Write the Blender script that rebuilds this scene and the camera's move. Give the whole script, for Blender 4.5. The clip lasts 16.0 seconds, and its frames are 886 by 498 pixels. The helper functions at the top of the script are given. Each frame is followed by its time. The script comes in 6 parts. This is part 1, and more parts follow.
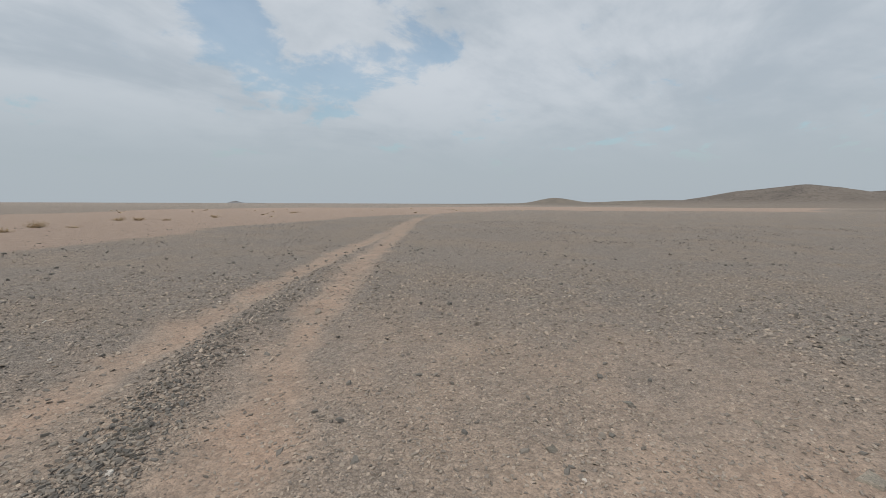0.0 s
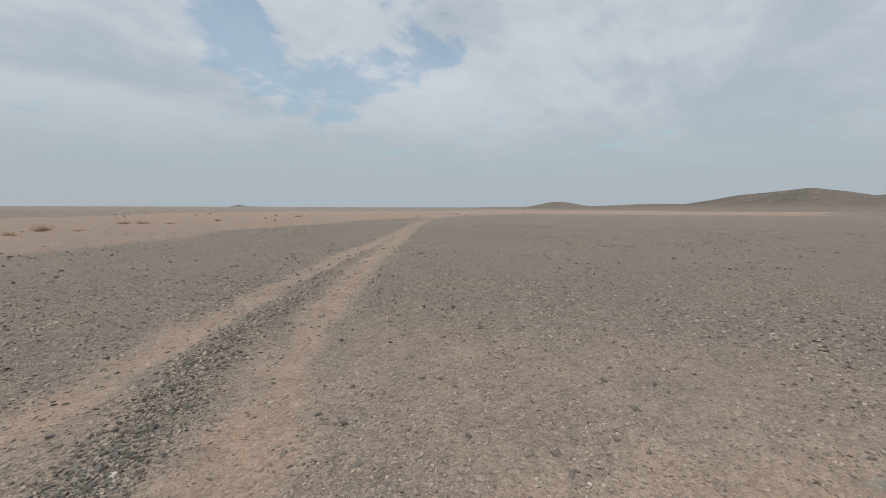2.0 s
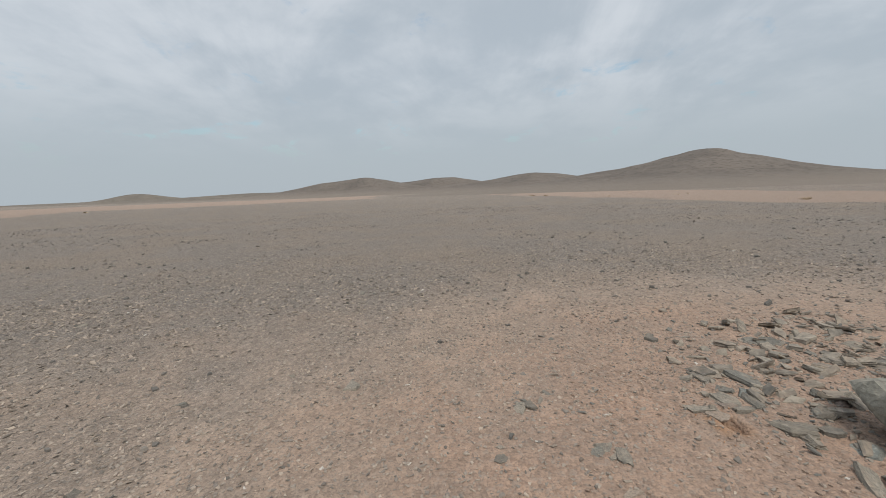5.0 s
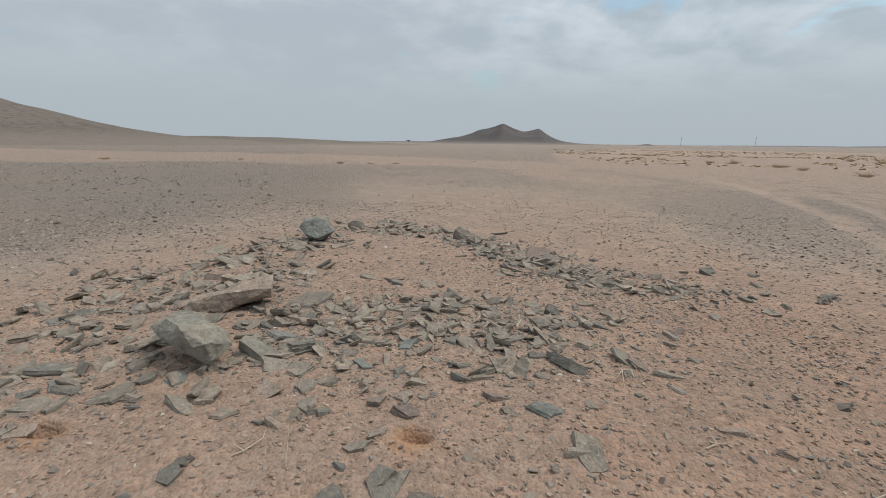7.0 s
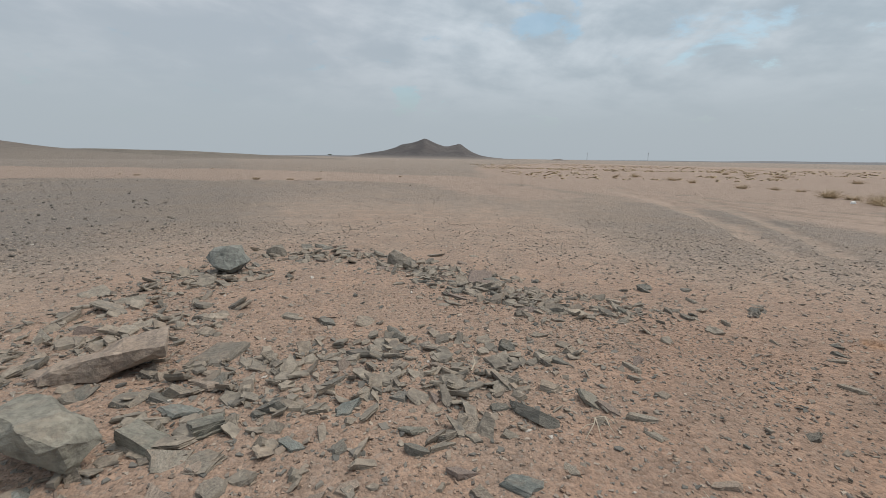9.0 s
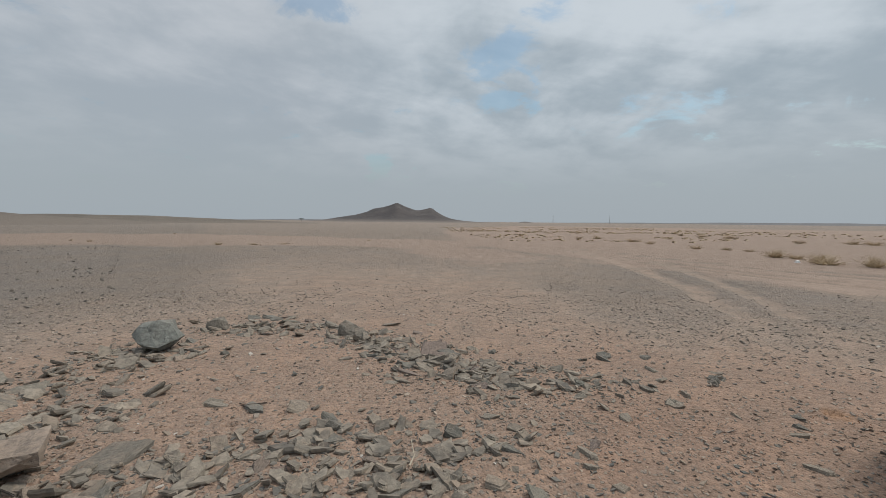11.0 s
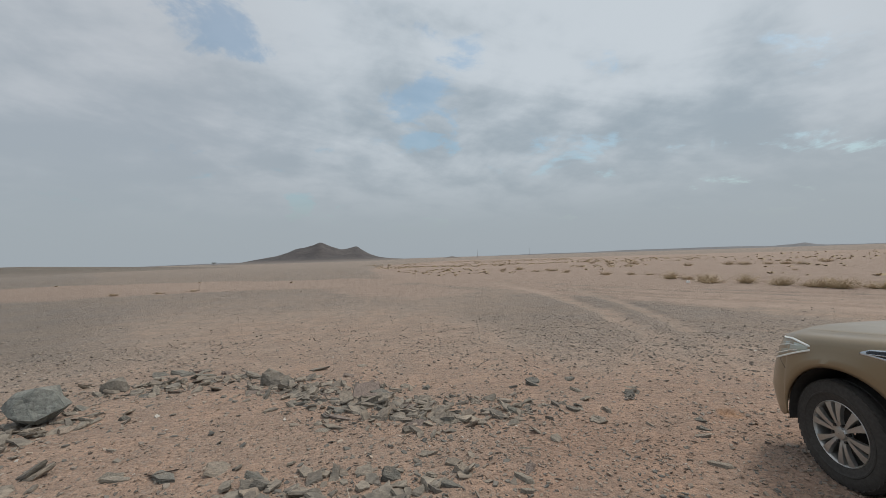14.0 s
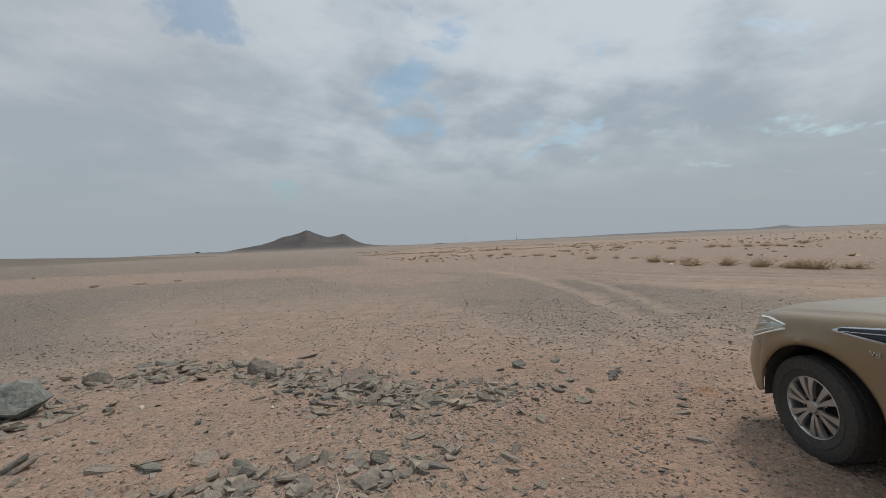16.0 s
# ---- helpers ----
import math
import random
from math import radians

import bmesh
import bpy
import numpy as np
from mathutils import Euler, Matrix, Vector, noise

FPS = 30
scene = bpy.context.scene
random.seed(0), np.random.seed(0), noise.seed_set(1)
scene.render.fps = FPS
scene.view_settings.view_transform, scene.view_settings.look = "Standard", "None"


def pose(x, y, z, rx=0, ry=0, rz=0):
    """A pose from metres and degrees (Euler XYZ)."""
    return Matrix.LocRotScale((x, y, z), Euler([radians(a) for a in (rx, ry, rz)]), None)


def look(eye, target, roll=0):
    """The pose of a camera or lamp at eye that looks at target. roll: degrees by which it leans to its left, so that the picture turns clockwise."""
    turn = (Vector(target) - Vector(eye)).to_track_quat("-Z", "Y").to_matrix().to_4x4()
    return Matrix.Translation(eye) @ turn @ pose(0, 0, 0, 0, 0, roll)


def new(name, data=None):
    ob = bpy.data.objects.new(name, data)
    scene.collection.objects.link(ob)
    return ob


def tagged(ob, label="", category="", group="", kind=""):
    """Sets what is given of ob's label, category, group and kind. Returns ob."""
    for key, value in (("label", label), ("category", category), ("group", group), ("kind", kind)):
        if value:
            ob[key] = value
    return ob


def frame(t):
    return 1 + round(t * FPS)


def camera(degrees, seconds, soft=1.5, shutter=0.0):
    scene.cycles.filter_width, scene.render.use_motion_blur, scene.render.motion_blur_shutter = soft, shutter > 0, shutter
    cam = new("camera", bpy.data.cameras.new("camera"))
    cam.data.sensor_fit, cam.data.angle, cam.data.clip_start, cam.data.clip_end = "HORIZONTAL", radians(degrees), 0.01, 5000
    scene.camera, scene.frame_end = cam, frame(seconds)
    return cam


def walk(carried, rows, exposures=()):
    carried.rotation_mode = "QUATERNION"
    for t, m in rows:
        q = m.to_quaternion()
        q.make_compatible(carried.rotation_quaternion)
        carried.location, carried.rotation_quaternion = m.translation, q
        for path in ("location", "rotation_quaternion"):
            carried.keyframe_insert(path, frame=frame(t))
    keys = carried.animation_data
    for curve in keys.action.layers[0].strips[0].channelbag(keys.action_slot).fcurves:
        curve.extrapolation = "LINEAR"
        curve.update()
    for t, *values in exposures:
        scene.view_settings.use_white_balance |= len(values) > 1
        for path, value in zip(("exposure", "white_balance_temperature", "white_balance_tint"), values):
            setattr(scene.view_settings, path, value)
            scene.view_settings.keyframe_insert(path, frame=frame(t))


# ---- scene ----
cam = camera(94.6, 16.0, soft=0.6)
PATH = [
    (0, (0.539, -0.374, 1.736), (-0.749, -1.888, 1.515), 0.2),
    (0.5, (0.552, -0.369, 1.737), (-0.741, -1.88, 1.523), 0.1),
    (1, (0.555, -0.377, 1.737), (-0.74, -1.886, 1.529), 0.2),
    (1.5, (0.549, -0.379, 1.732), (-0.741, -1.894, 1.529), 0.2),
    (2, (0.548, -0.379, 1.728), (-0.732, -1.903, 1.525), 0.2),
    (2.5, (0.549, -0.377, 1.728), (-0.713, -1.914, 1.522), 0.0),
    (3, (0.546, -0.36, 1.735), (-0.76, -1.859, 1.524), -0.0),
    (3.2, (0.545, -0.329, 1.736), (-0.879, -1.717, 1.523), 0.3),
    (5.3, (0.586, 0.379, 1.825), (-1.276, 1.042, 1.518), -2.1),
    (5.5, (0.56, 0.349, 1.835), (-1.053, 1.481, 1.497), -1.3),
    (6, (0.468, 0.394, 1.851), (-0.446, 2.12, 1.421), -2.8),
    (6.5, (0.481, 0.532, 1.793), (0.104, 2.431, 1.291), -0.5),
    (7, (0.572, 0.737, 1.776), (0.312, 2.654, 1.271), 0.7),
    (7.5, (0.633, 0.858, 1.753), (0.318, 2.771, 1.263), -0.2),
    (8, (0.53, 0.965, 1.753), (0.244, 2.881, 1.257), 0.0),
    (8.5, (0.366, 1.156, 1.803), (0.271, 3.091, 1.307), 0.6),
    (9, (0.381, 1.283, 1.829), (0.474, 3.233, 1.393), 0.9),
    (9.5, (0.619, 1.412, 1.889), (0.797, 3.373, 1.535), 1.2),
    (9.7, (0.699, 1.454, 1.899), (0.875, 3.425, 1.609), 1.0),
    (11.8, (0.697, 1.505, 1.884), (1.041, 3.473, 1.784), -0.2),
    (12, (0.699, 1.479, 1.887), (1.085, 3.439, 1.806), -0.5),
    (12.5, (0.696, 1.443, 1.89), (1.155, 3.389, 1.866), -0.8),
    (13, (0.692, 1.444, 1.88), (1.174, 3.385, 1.887), -1.1),
    (13.5, (0.684, 1.442, 1.878), (1.225, 3.367, 1.918), -1.4),
    (14, (0.667, 1.43, 1.877), (1.242, 3.345, 1.917), -1.8),
    (14.5, (0.666, 1.416, 1.884), (1.252, 3.328, 1.912), -2.0),
    (15, (0.68, 1.429, 1.873), (1.283, 3.336, 1.876), -2.2),
    (15.5, (0.686, 1.435, 1.87), (1.302, 3.338, 1.851), -2.4),
    (16, (0.69, 1.432, 1.867), (1.32, 3.33, 1.838), -2.5),
]
walk(cam, [(t, look(eye, target, roll)) for t, eye, target, roll in PATH],
     [(0, 0.05), (3.2, 0.05), (5.3, 0.13), (8.0, 0.08), (9.5, 0.01), (11.8, -0.19), (16, -0.19)])

# ---------------------------------------------------------------- world, sun, exposure
SUN_EL, SUN_AZ = radians(57), radians(-78)   # azimuth is counted to the left from +y


def direction(az, el):
    a, e = radians(az), radians(el)
    return (-math.sin(a) * math.cos(e), math.cos(a) * math.cos(e), math.sin(e))


class Nodes:
    """Small shorthand for node trees."""

    def __init__(self, tree):
        self.t = tree
        tree.nodes.clear()

    def add(self, kind, inputs=(), **settings):
        n = self.t.nodes.new(kind)
        for k, v in settings.items():
            setattr(n, k, v)
        for k, v in dict(inputs).items():
            self.put(n.inputs[k], v)
        return n

    def put(self, socket, v):
        if isinstance(v, bpy.types.NodeSocket):
            self.t.links.new(v, socket)
        else:
            socket.default_value = v

    def math(self, op, a, b=0.0, c=0.0, clamp=False):
        n = self.add("ShaderNodeMath", operation=op, use_clamp=clamp)
        for s, v in zip(n.inputs, (a, b, c)):
            self.put(s, v)
        return n.outputs[0]

    def step(self, v, lo, hi, a=0.0, b=1.0):
        n = self.add("ShaderNodeMapRange", {0: v, 1: lo, 2: hi, 3: a, 4: b}, interpolation_type="SMOOTHSTEP")
        return n.outputs[0]

    def mix(self, f, a, b, blend="MIX"):
        n = self.add("ShaderNodeMix", data_type="RGBA", blend_type=blend)
        self.put(n.inputs["Factor"], f)
        for k, v in (("A", a), ("B", b)):
            s = [i for i in n.inputs if i.name == k and i.type == "RGBA"][0]
            self.put(s, v if isinstance(v, bpy.types.NodeSocket) else (*v, 1.0)[:4])
        return [o for o in n.outputs if o.type == "RGBA"][0]

    def noise(self, vec, scale, detail=3.0, rough=0.5, distort=0.0, out=0):
        n = self.add("ShaderNodeTexNoise", {"Vector": vec, "Scale": scale, "Detail": detail, "Roughness": rough, "Distortion": distort})
        return n.outputs[out]

    def scaled(self, vec, sx, sy, sz, loc=(0, 0, 0)):
        n = self.add("ShaderNodeMapping", {"Vector": vec, "Scale": (sx, sy, sz), "Location": loc})
        return n.outputs[0]


world = bpy.data.worlds.new("world")
scene.world = world
world.use_nodes = True
w = Nodes(world.node_tree)
way = w.add("ShaderNodeTexCoord").outputs["Generated"]
sep = w.add("ShaderNodeSeparateXYZ", {0: way})
up = w.math("MAXIMUM", sep.outputs[2], 0.0)
over = w.math("ADD", up, 0.27)
flat = w.add("ShaderNodeCombineXYZ", {0: w.math("DIVIDE", sep.outputs[0], over), 1: w.math("DIVIDE", sep.outputs[1], over), 2: 0.0}).outputs[0]
# gaps in the cloud: where the blue shows
gaps = 0.0
for az, el, wide, much in ((169, 21, 8, 0.16), (165, 19.4, 7, 0.17), (161.5, 16.5, 6, 0.17), (156, 13.6, 6, 0.16), (153, 11.7, 5, 0.1), (150.5, 19.2, 6, 0.17), (144.5, 18.2, 6, 0.16), (140, 17, 6, 0.14),
                           (128, 15, 7, 0.10), (136, 21.5, 7, 0.10), (108, 13.4, 6, 0.05), (70, 14.6, 6, 0.06), (64, 12, 6, 0.05), (17, 29, 9, 0.10), (12, 28, 6, 0.09), (9.5, 26, 5, 0.12),
                           (-12.3, 21.8, 5, 0.13), (-16, 18.9, 7, 0.17), (-18, 23, 8, 0.06), (-22, 26.8, 4, 0.14), (-29, 26, 4, 0.12)):
    dot = w.add("ShaderNodeVectorMath", {0: way, 1: direction(az, el)}, operation="DOT_PRODUCT").outputs["Value"]
    gaps = w.math("ADD", gaps, w.step(dot, math.cos(radians(wide)), 1.0, 0.0, much))
veil = w.noise(flat, 2.2, 8, 0.62, 0.3)
wisps = w.noise(w.scaled(flat, 1.0, 1.0, 1.0, (3.1, 1.7, 0)), 4.2, 8, 0.62, 0.5)
body = w.math("ADD", w.math("MULTIPLY", veil, 0.6), w.math("MULTIPLY", wisps, 0.4))
body = w.math("ADD", 0.5, w.math("MULTIPLY", w.math("SUBTRACT", body, 0.5), 1.9))
cover = w.step(w.math("SUBTRACT", body, gaps), 0.18, 0.42)
low = w.step(up, 0.03, 0.20)
cover = w.math("MAXIMUM", cover, w.math("SUBTRACT", 1.0, low))
shade = w.step(w.noise(w.scaled(flat, 0.8, 1.2, 1, (7, 2, 0)), 0.9, 7, 0.6, 0.7), 0.30, 0.72)
puffs = w.noise(w.scaled(flat, 1.0, 1.0, 1, (1.3, 5.1, 0)), 3.6, 8, 0.55, 0.15)
dim = 0.0
for az, el, wide, much in ((-44, 14, 7, 0.12), (-57, 15, 8, 0.12), (-53, 19.7, 9, 0.10), (27, 17, 18, 0.12), (-28, 10, 10, 0.06), (-3, 23, 9, -0.06), (4, 28, 8, -0.05), (-27, 29.5, 12, -0.05),
                           (-50, 25, 7, -0.04), (-47, 12, 5, -0.04), (-34, 20, 10, -0.04)):
    dot = w.add("ShaderNodeVectorMath", {0: way, 1: direction(az, el)}, operation="DOT_PRODUCT").outputs["Value"]
    dim = w.math("ADD", dim, w.step(dot, math.cos(radians(wide)), 1.0, 0.0, much))
east = w.step(w.add("ShaderNodeVectorMath", {0: way, 1: direction(-30, 25)}, operation="DOT_PRODUCT").outputs["Value"], 0.72, 0.97)
calm = w.mix(w.step(w.math("ADD", w.math("MULTIPLY", shade, 0.5), w.math("MULTIPLY", puffs, 0.8)), 0.35, 0.95), (0.408, 0.462, 0.518), (0.572, 0.612, 0.658))
heaped = w.mix(w.step(w.math("ADD", w.math("MULTIPLY", shade, 0.35), w.math("SUBTRACT", w.math("MULTIPLY", puffs, 0.9), dim)), 0.30, 0.82), (0.378, 0.446, 0.504), (0.64, 0.70, 0.753))
cloud = w.mix(east, calm, heaped)
cloud = w.mix(w.step(up, 0.05, 0.30), (0.40, 0.451, 0.493), cloud)
cloud = w.mix(w.step(up, 0.55, 1.0), cloud, (0.84, 0.86, 0.88))
sky = w.add("ShaderNodeTexSky", sky_type="NISHITA", sun_disc=False, sun_elevation=SUN_EL, sun_rotation=-SUN_AZ, air_density=1.3, dust_density=2.5)
blue = w.add("ShaderNodeBackground", {"Color": w.mix(1.0, sky.outputs[0], (0.80, 0.98, 1.0), "MULTIPLY"), "Strength": 0.13})
grey = w.add("ShaderNodeBackground", {"Color": cloud, "Strength": 1.0})
both = w.add("ShaderNodeMixShader", {0: w.step(cover, 0.0, 1.0, 0.44, 0.97), 1: blue.outputs[0], 2: grey.outputs[0]})
w.add("ShaderNodeOutputWorld", {0: both.outputs[0]})

sun = new("sun", bpy.data.lights.new("sun", "SUN"))
sun.data.energy, sun.data.angle, sun.data.color = 2.0, radians(15), (1.0, 0.925, 0.82)
sun.matrix_world = look(Vector(direction(math.degrees(SUN_AZ), 57)) * 50, (0, 0, 0))

# ---------------------------------------------------------------- materials


def material(name):
    m = bpy.data.materials.new(name)
    m.use_nodes = True
    return m, Nodes(m.node_tree)


def surface(n, color, rough=0.9, bump=None, strength=0.3, dist=0.01, **extra):
    b = n.add("ShaderNodeBsdfPrincipled")
    n.put(b.inputs["Base Color"], color if isinstance(color, bpy.types.NodeSocket) else (*color, 1.0)[:4])
    n.put(b.inputs["Roughness"], rough)
    for k, v in extra.items():
        n.put(b.inputs[k.replace("_", " ")], v)
    if bump is not None:
        n.put(b.inputs["Normal"], n.add("ShaderNodeBump", {"Strength": strength, "Distance": dist, "Height": bump}).outputs[0])
    n.add("ShaderNodeOutputMaterial", {0: b.outputs[0]})


def ground_material():
    m, n = material("desert ground")
    co = n.add("ShaderNodeTexCoord").outputs["Object"]
    sand = n.add("ShaderNodeAttribute", attribute_name="sand").outputs["Fac"]
    soil = n.add("ShaderNodeAttribute", attribute_name="soil").outputs["Fac"]
    chips = n.add("ShaderNodeTexVoronoi", {"Vector": co, "Scale": 42.0})
    gap = n.add("ShaderNodeTexVoronoi", {"Vector": n.add("ShaderNodeVectorMath", {0: co, 1: n.add("ShaderNodeVectorMath", {0: n.noise(co, 30, 2, 0.5, 0.0, 1), "Scale": 0.02}, operation="SCALE").outputs[0]}, operation="ADD").outputs[0], "Scale": 34.0, "Randomness": 1.0}, feature="DISTANCE_TO_EDGE").outputs["Distance"]
    chips2 = n.add("ShaderNodeTexVoronoi", {"Vector": n.scaled(co, 1, 1.3, 1, (4, 9, 0)), "Scale": 17.0})
    patch = n.noise(co, 0.22, 6, 0.62)
    mid = n.noise(co, 1.7, 5, 0.6)
    fine = n.noise(co, 60, 4, 0.7)
    tone = n.add("ShaderNodeSeparateColor", {0: chips.outputs["Color"]}).outputs[0]
    tone2 = n.add("ShaderNodeSeparateColor", {0: chips2.outputs["Color"]}).outputs[0]
    both = n.math("MULTIPLY", n.math("ADD", tone, tone2), 0.5)
    pave = n.mix(n.step(patch, 0.42, 0.62), n.mix(both, (0.165, 0.145, 0.128), (0.41, 0.355, 0.309)), n.mix(both, (0.188, 0.157, 0.13), (0.447, 0.367, 0.299)))
    far_chips = n.add("ShaderNodeTexVoronoi", {"Vector": n.scaled(co, 1, 1.2, 1, (2, 5, 0)), "Scale": 6.5})
    pick = n.add("ShaderNodeSeparateColor", {0: far_chips.outputs["Color"]}).outputs[1]
    spot = n.math("MULTIPLY", n.step(far_chips.outputs["Distance"], 0.22, 0.34, 1.0, 0.0), n.step(pick, 0.35, 0.5))
    pave = n.mix(n.math("MULTIPLY", spot, 0.4), pave, n.mix(pick, (0.08, 0.072, 0.062), (0.2, 0.172, 0.142)))
    # shade in the cracks between chips, put into the colour as dark edges
    pave = n.mix(n.step(gap, 0.02, 0.15, 0.62, 0.0), pave, (0.085, 0.07, 0.056))
    bare = n.mix(n.step(mid, 0.35, 0.7), (0.32, 0.242, 0.193), (0.378, 0.286, 0.228))
    red = n.mix(n.step(mid, 0.36, 0.70), (0.30, 0.214, 0.162), (0.365, 0.248, 0.180))
    speck = n.mix(both, (0.5, 0.5, 0.52), (1.5, 1.5, 1.5))
    bare = n.mix(0.3, bare, speck, "MULTIPLY")
    red = n.mix(0.6, red, speck, "MULTIPLY")
    red = n.mix(n.math("MULTIPLY", n.step(tone, 0.75, 0.9), 0.5), red, (0.25, 0.215, 0.185))
    wob = n.math("MULTIPLY", n.math("SUBTRACT", n.noise(co, 0.9, 6, 0.65), 0.5), 0.9)
    earth = n.mix(0.55, n.mix(n.step(mid, 0.35, 0.7), (0.272, 0.212, 0.168), (0.342, 0.262, 0.204)), speck, "MULTIPLY")
    loam = n.math("ADD", soil, wob)
    col = n.mix(n.step(loam, 0.0, 0.75), pave, earth)
    col = n.mix(n.step(loam, 0.5, 1.1), col, red)
    col = n.mix(n.step(n.math("ADD", sand, n.math("MULTIPLY", wob, 0.8)), 0.2, 0.8), col, bare)
    col = n.mix(n.step(fine, 0.34, 0.5, 0.5, 0.0), col, (0.1, 0.085, 0.07))
    # redder soil by the car, its colour also darkened for the car's shade
    iron = n.add("ShaderNodeAttribute", attribute_name="red_shade").outputs["Fac"]
    col = n.mix(n.math("MULTIPLY", iron, 0.45), col, n.mix(0.6, n.mix(n.step(mid, 0.36, 0.70), (0.245, 0.158, 0.114), (0.32, 0.195, 0.134)), speck, "MULTIPLY"))
    dug = n.add("ShaderNodeAttribute", attribute_name="fresh").outputs["Fac"]
    col = n.mix(n.math("MULTIPLY", dug, 0.6), col, n.mix(fine, (0.30, 0.165, 0.085), (0.46, 0.265, 0.145)))
    h = n.math("ADD", n.math("MULTIPLY", chips.outputs["Distance"], -1.0), n.math("MULTIPLY", fine, 0.8))
    h = n.math("ADD", h, n.math("MULTIPLY", chips2.outputs["Distance"], -1.6))
    h = n.math("ADD", n.math("MULTIPLY", h, n.step(soil, 0.1, 0.6, 1.0, 0.4)), n.math("MULTIPLY", mid, 0.8))
    surface(n, col, 0.95, h, 0.9, 0.028)
    return m


def stone_material(name, dark, light, dust=0.35, seed=0.0, loose=False):
    """Layered slate: streaks, blotches, dust on the faces that look up."""
    m, n = material(name)
    co = n.add("ShaderNodeTexCoord").outputs["Object"]
    geo = n.add("ShaderNodeNewGeometry")
    rnd = geo.outputs["Random Per Island"] if loose else n.add("ShaderNodeObjectInfo").outputs["Random"]
    co = n.add("ShaderNodeVectorMath", {0: co, 1: n.add("ShaderNodeCombineXYZ", {0: n.math("MULTIPLY", rnd, 17.0), 1: seed, 2: n.math("MULTIPLY", rnd, 9.0)}).outputs[0]}, operation="ADD").outputs[0]
    blot = n.noise(co, 2.2, 6, 0.62, 0.4)
    grain = n.noise(co, 14, 5, 0.7)
    layers = n.noise(n.scaled(co, 1.2, 1.2, 14), 1.5, 4, 0.6, 0.3)
    col = n.mix(n.step(blot, 0.3, 0.7), dark, light)
    col = n.mix(n.math("MULTIPLY", n.step(layers, 0.52, 0.68), 0.2), col, tuple(c * 0.62 for c in dark))
    col = n.mix(n.math("MULTIPLY", n.step(rnd, 0.0, 1.0), 0.45), col, tuple(c * 1.3 for c in light))
    tint = n.math("FRACT", n.math("MULTIPLY", rnd, 7.31))
    col = n.mix(n.step(tint, 0.45, 1.0, 0.0, 0.55), col, (light[0] * 1.0, light[0] * 0.83, light[0] * 0.66))
    nz = n.add("ShaderNodeSeparateXYZ", {0: geo.outputs["Normal"]}).outputs[2]
    dusty = n.math("MULTIPLY", n.step(nz, 0.35, 0.95), n.math("MULTIPLY", n.step(n.noise(co, 3.0, 5, 0.7), 0.45, 0.7), dust))
    col = n.mix(dusty, col, (0.36, 0.27, 0.20))
    col = n.mix(n.step(grain, 0.32, 0.62, 0.5, 0.0), col, (0.06, 0.055, 0.05))
    col = n.mix(n.step(n.noise(co, 6.0, 5, 0.7, 0.8), 0.56, 0.66, 0.0, 0.4), col, tuple(c * 1.5 for c in light))
    surface(n, col, 0.82, n.math("ADD", n.math("ADD", grain, n.math("MULTIPLY", layers, 0.7)), blot), 0.55, 0.035)
    return m


def chip_material(name, ramp, quartz=0.012):
    """Loose chips: each one has its own tone."""
    m, n = material(name)
    rnd = n.add("ShaderNodeNewGeometry").outputs["Random Per Island"]
    co = n.add("ShaderNodeTexCoord").outputs["Object"]
    r = n.add("ShaderNodeValToRGB", {0: rnd})
    e = r.color_ramp.elements
    for i, (p, c) in enumerate(ramp):
        k = e[i] if i < 2 else e.new(p)
        k.position, k.color = p, (*c, 1)
    col = n.mix(n.step(rnd, 1.0 - quartz, 1.0 - quartz + 0.001), r.outputs[0], (0.55, 0.51, 0.46))
    grain = n.noise(co, 90, 3, 0.6)
    col = n.mix(n.step(grain, 0.3, 0.7, 0.3, 0.0), col, (0.07, 0.06, 0.055))
    surface(n, col, 0.9, grain, 0.3, 0.01)
    return m


def rock_hill_material(name, a, b, c, scale=0.05, foot_low=3.0, foot_high=9.0):
    m, n = material(name)
    co = n.add("ShaderNodeTexCoord").outputs["Object"]
    geo = n.add("ShaderNodeNewGeometry")
    big = n.noise(co, scale, 7, 0.62, 0.5)
    scree = n.noise(co, scale * 9, 6, 0.7)
    nz = n.add("ShaderNodeSeparateXYZ", {0: geo.outputs["Normal"]}).outputs[2]
    col = n.mix(n.step(big, 0.35, 0.65), a, b)
    col = n.mix(n.math("MULTIPLY", n.step(scree, 0.50, 0.62), 0.7), col, tuple(v * 0.5 for v in a))
    z = n.add("ShaderNodeSeparateXYZ", {0: co}).outputs[2]
    foot = n.step(n.math("ADD", z, n.math("MULTIPLY", big, 6.0)), foot_low, foot_high, 0.85, 0.0)
    col = n.mix(foot, col, c)
    surface(n, col, 0.95, n.math("ADD", scree, big), 0.9, 1.2)
    return m


def plain(name, color, rough=0.6, metal=0.0, grain=0.12, scale=20.0, coat=0.0, bump=0.05):
    m, n = material(name)
    co = n.add("ShaderNodeTexCoord").outputs["Object"]
    v = n.noise(co, scale, 5, 0.65)
    col = n.mix(n.step(v, 0.3, 0.75, grain, 0.0), color, tuple(c * 0.4 for c in color))
    surface(n, col, n.step(v, 0.2, 0.8, min(1, rough + 0.1), max(0, rough - 0.08)), v, bump, 0.004, Metallic=metal, Coat_Weight=coat)
    return m


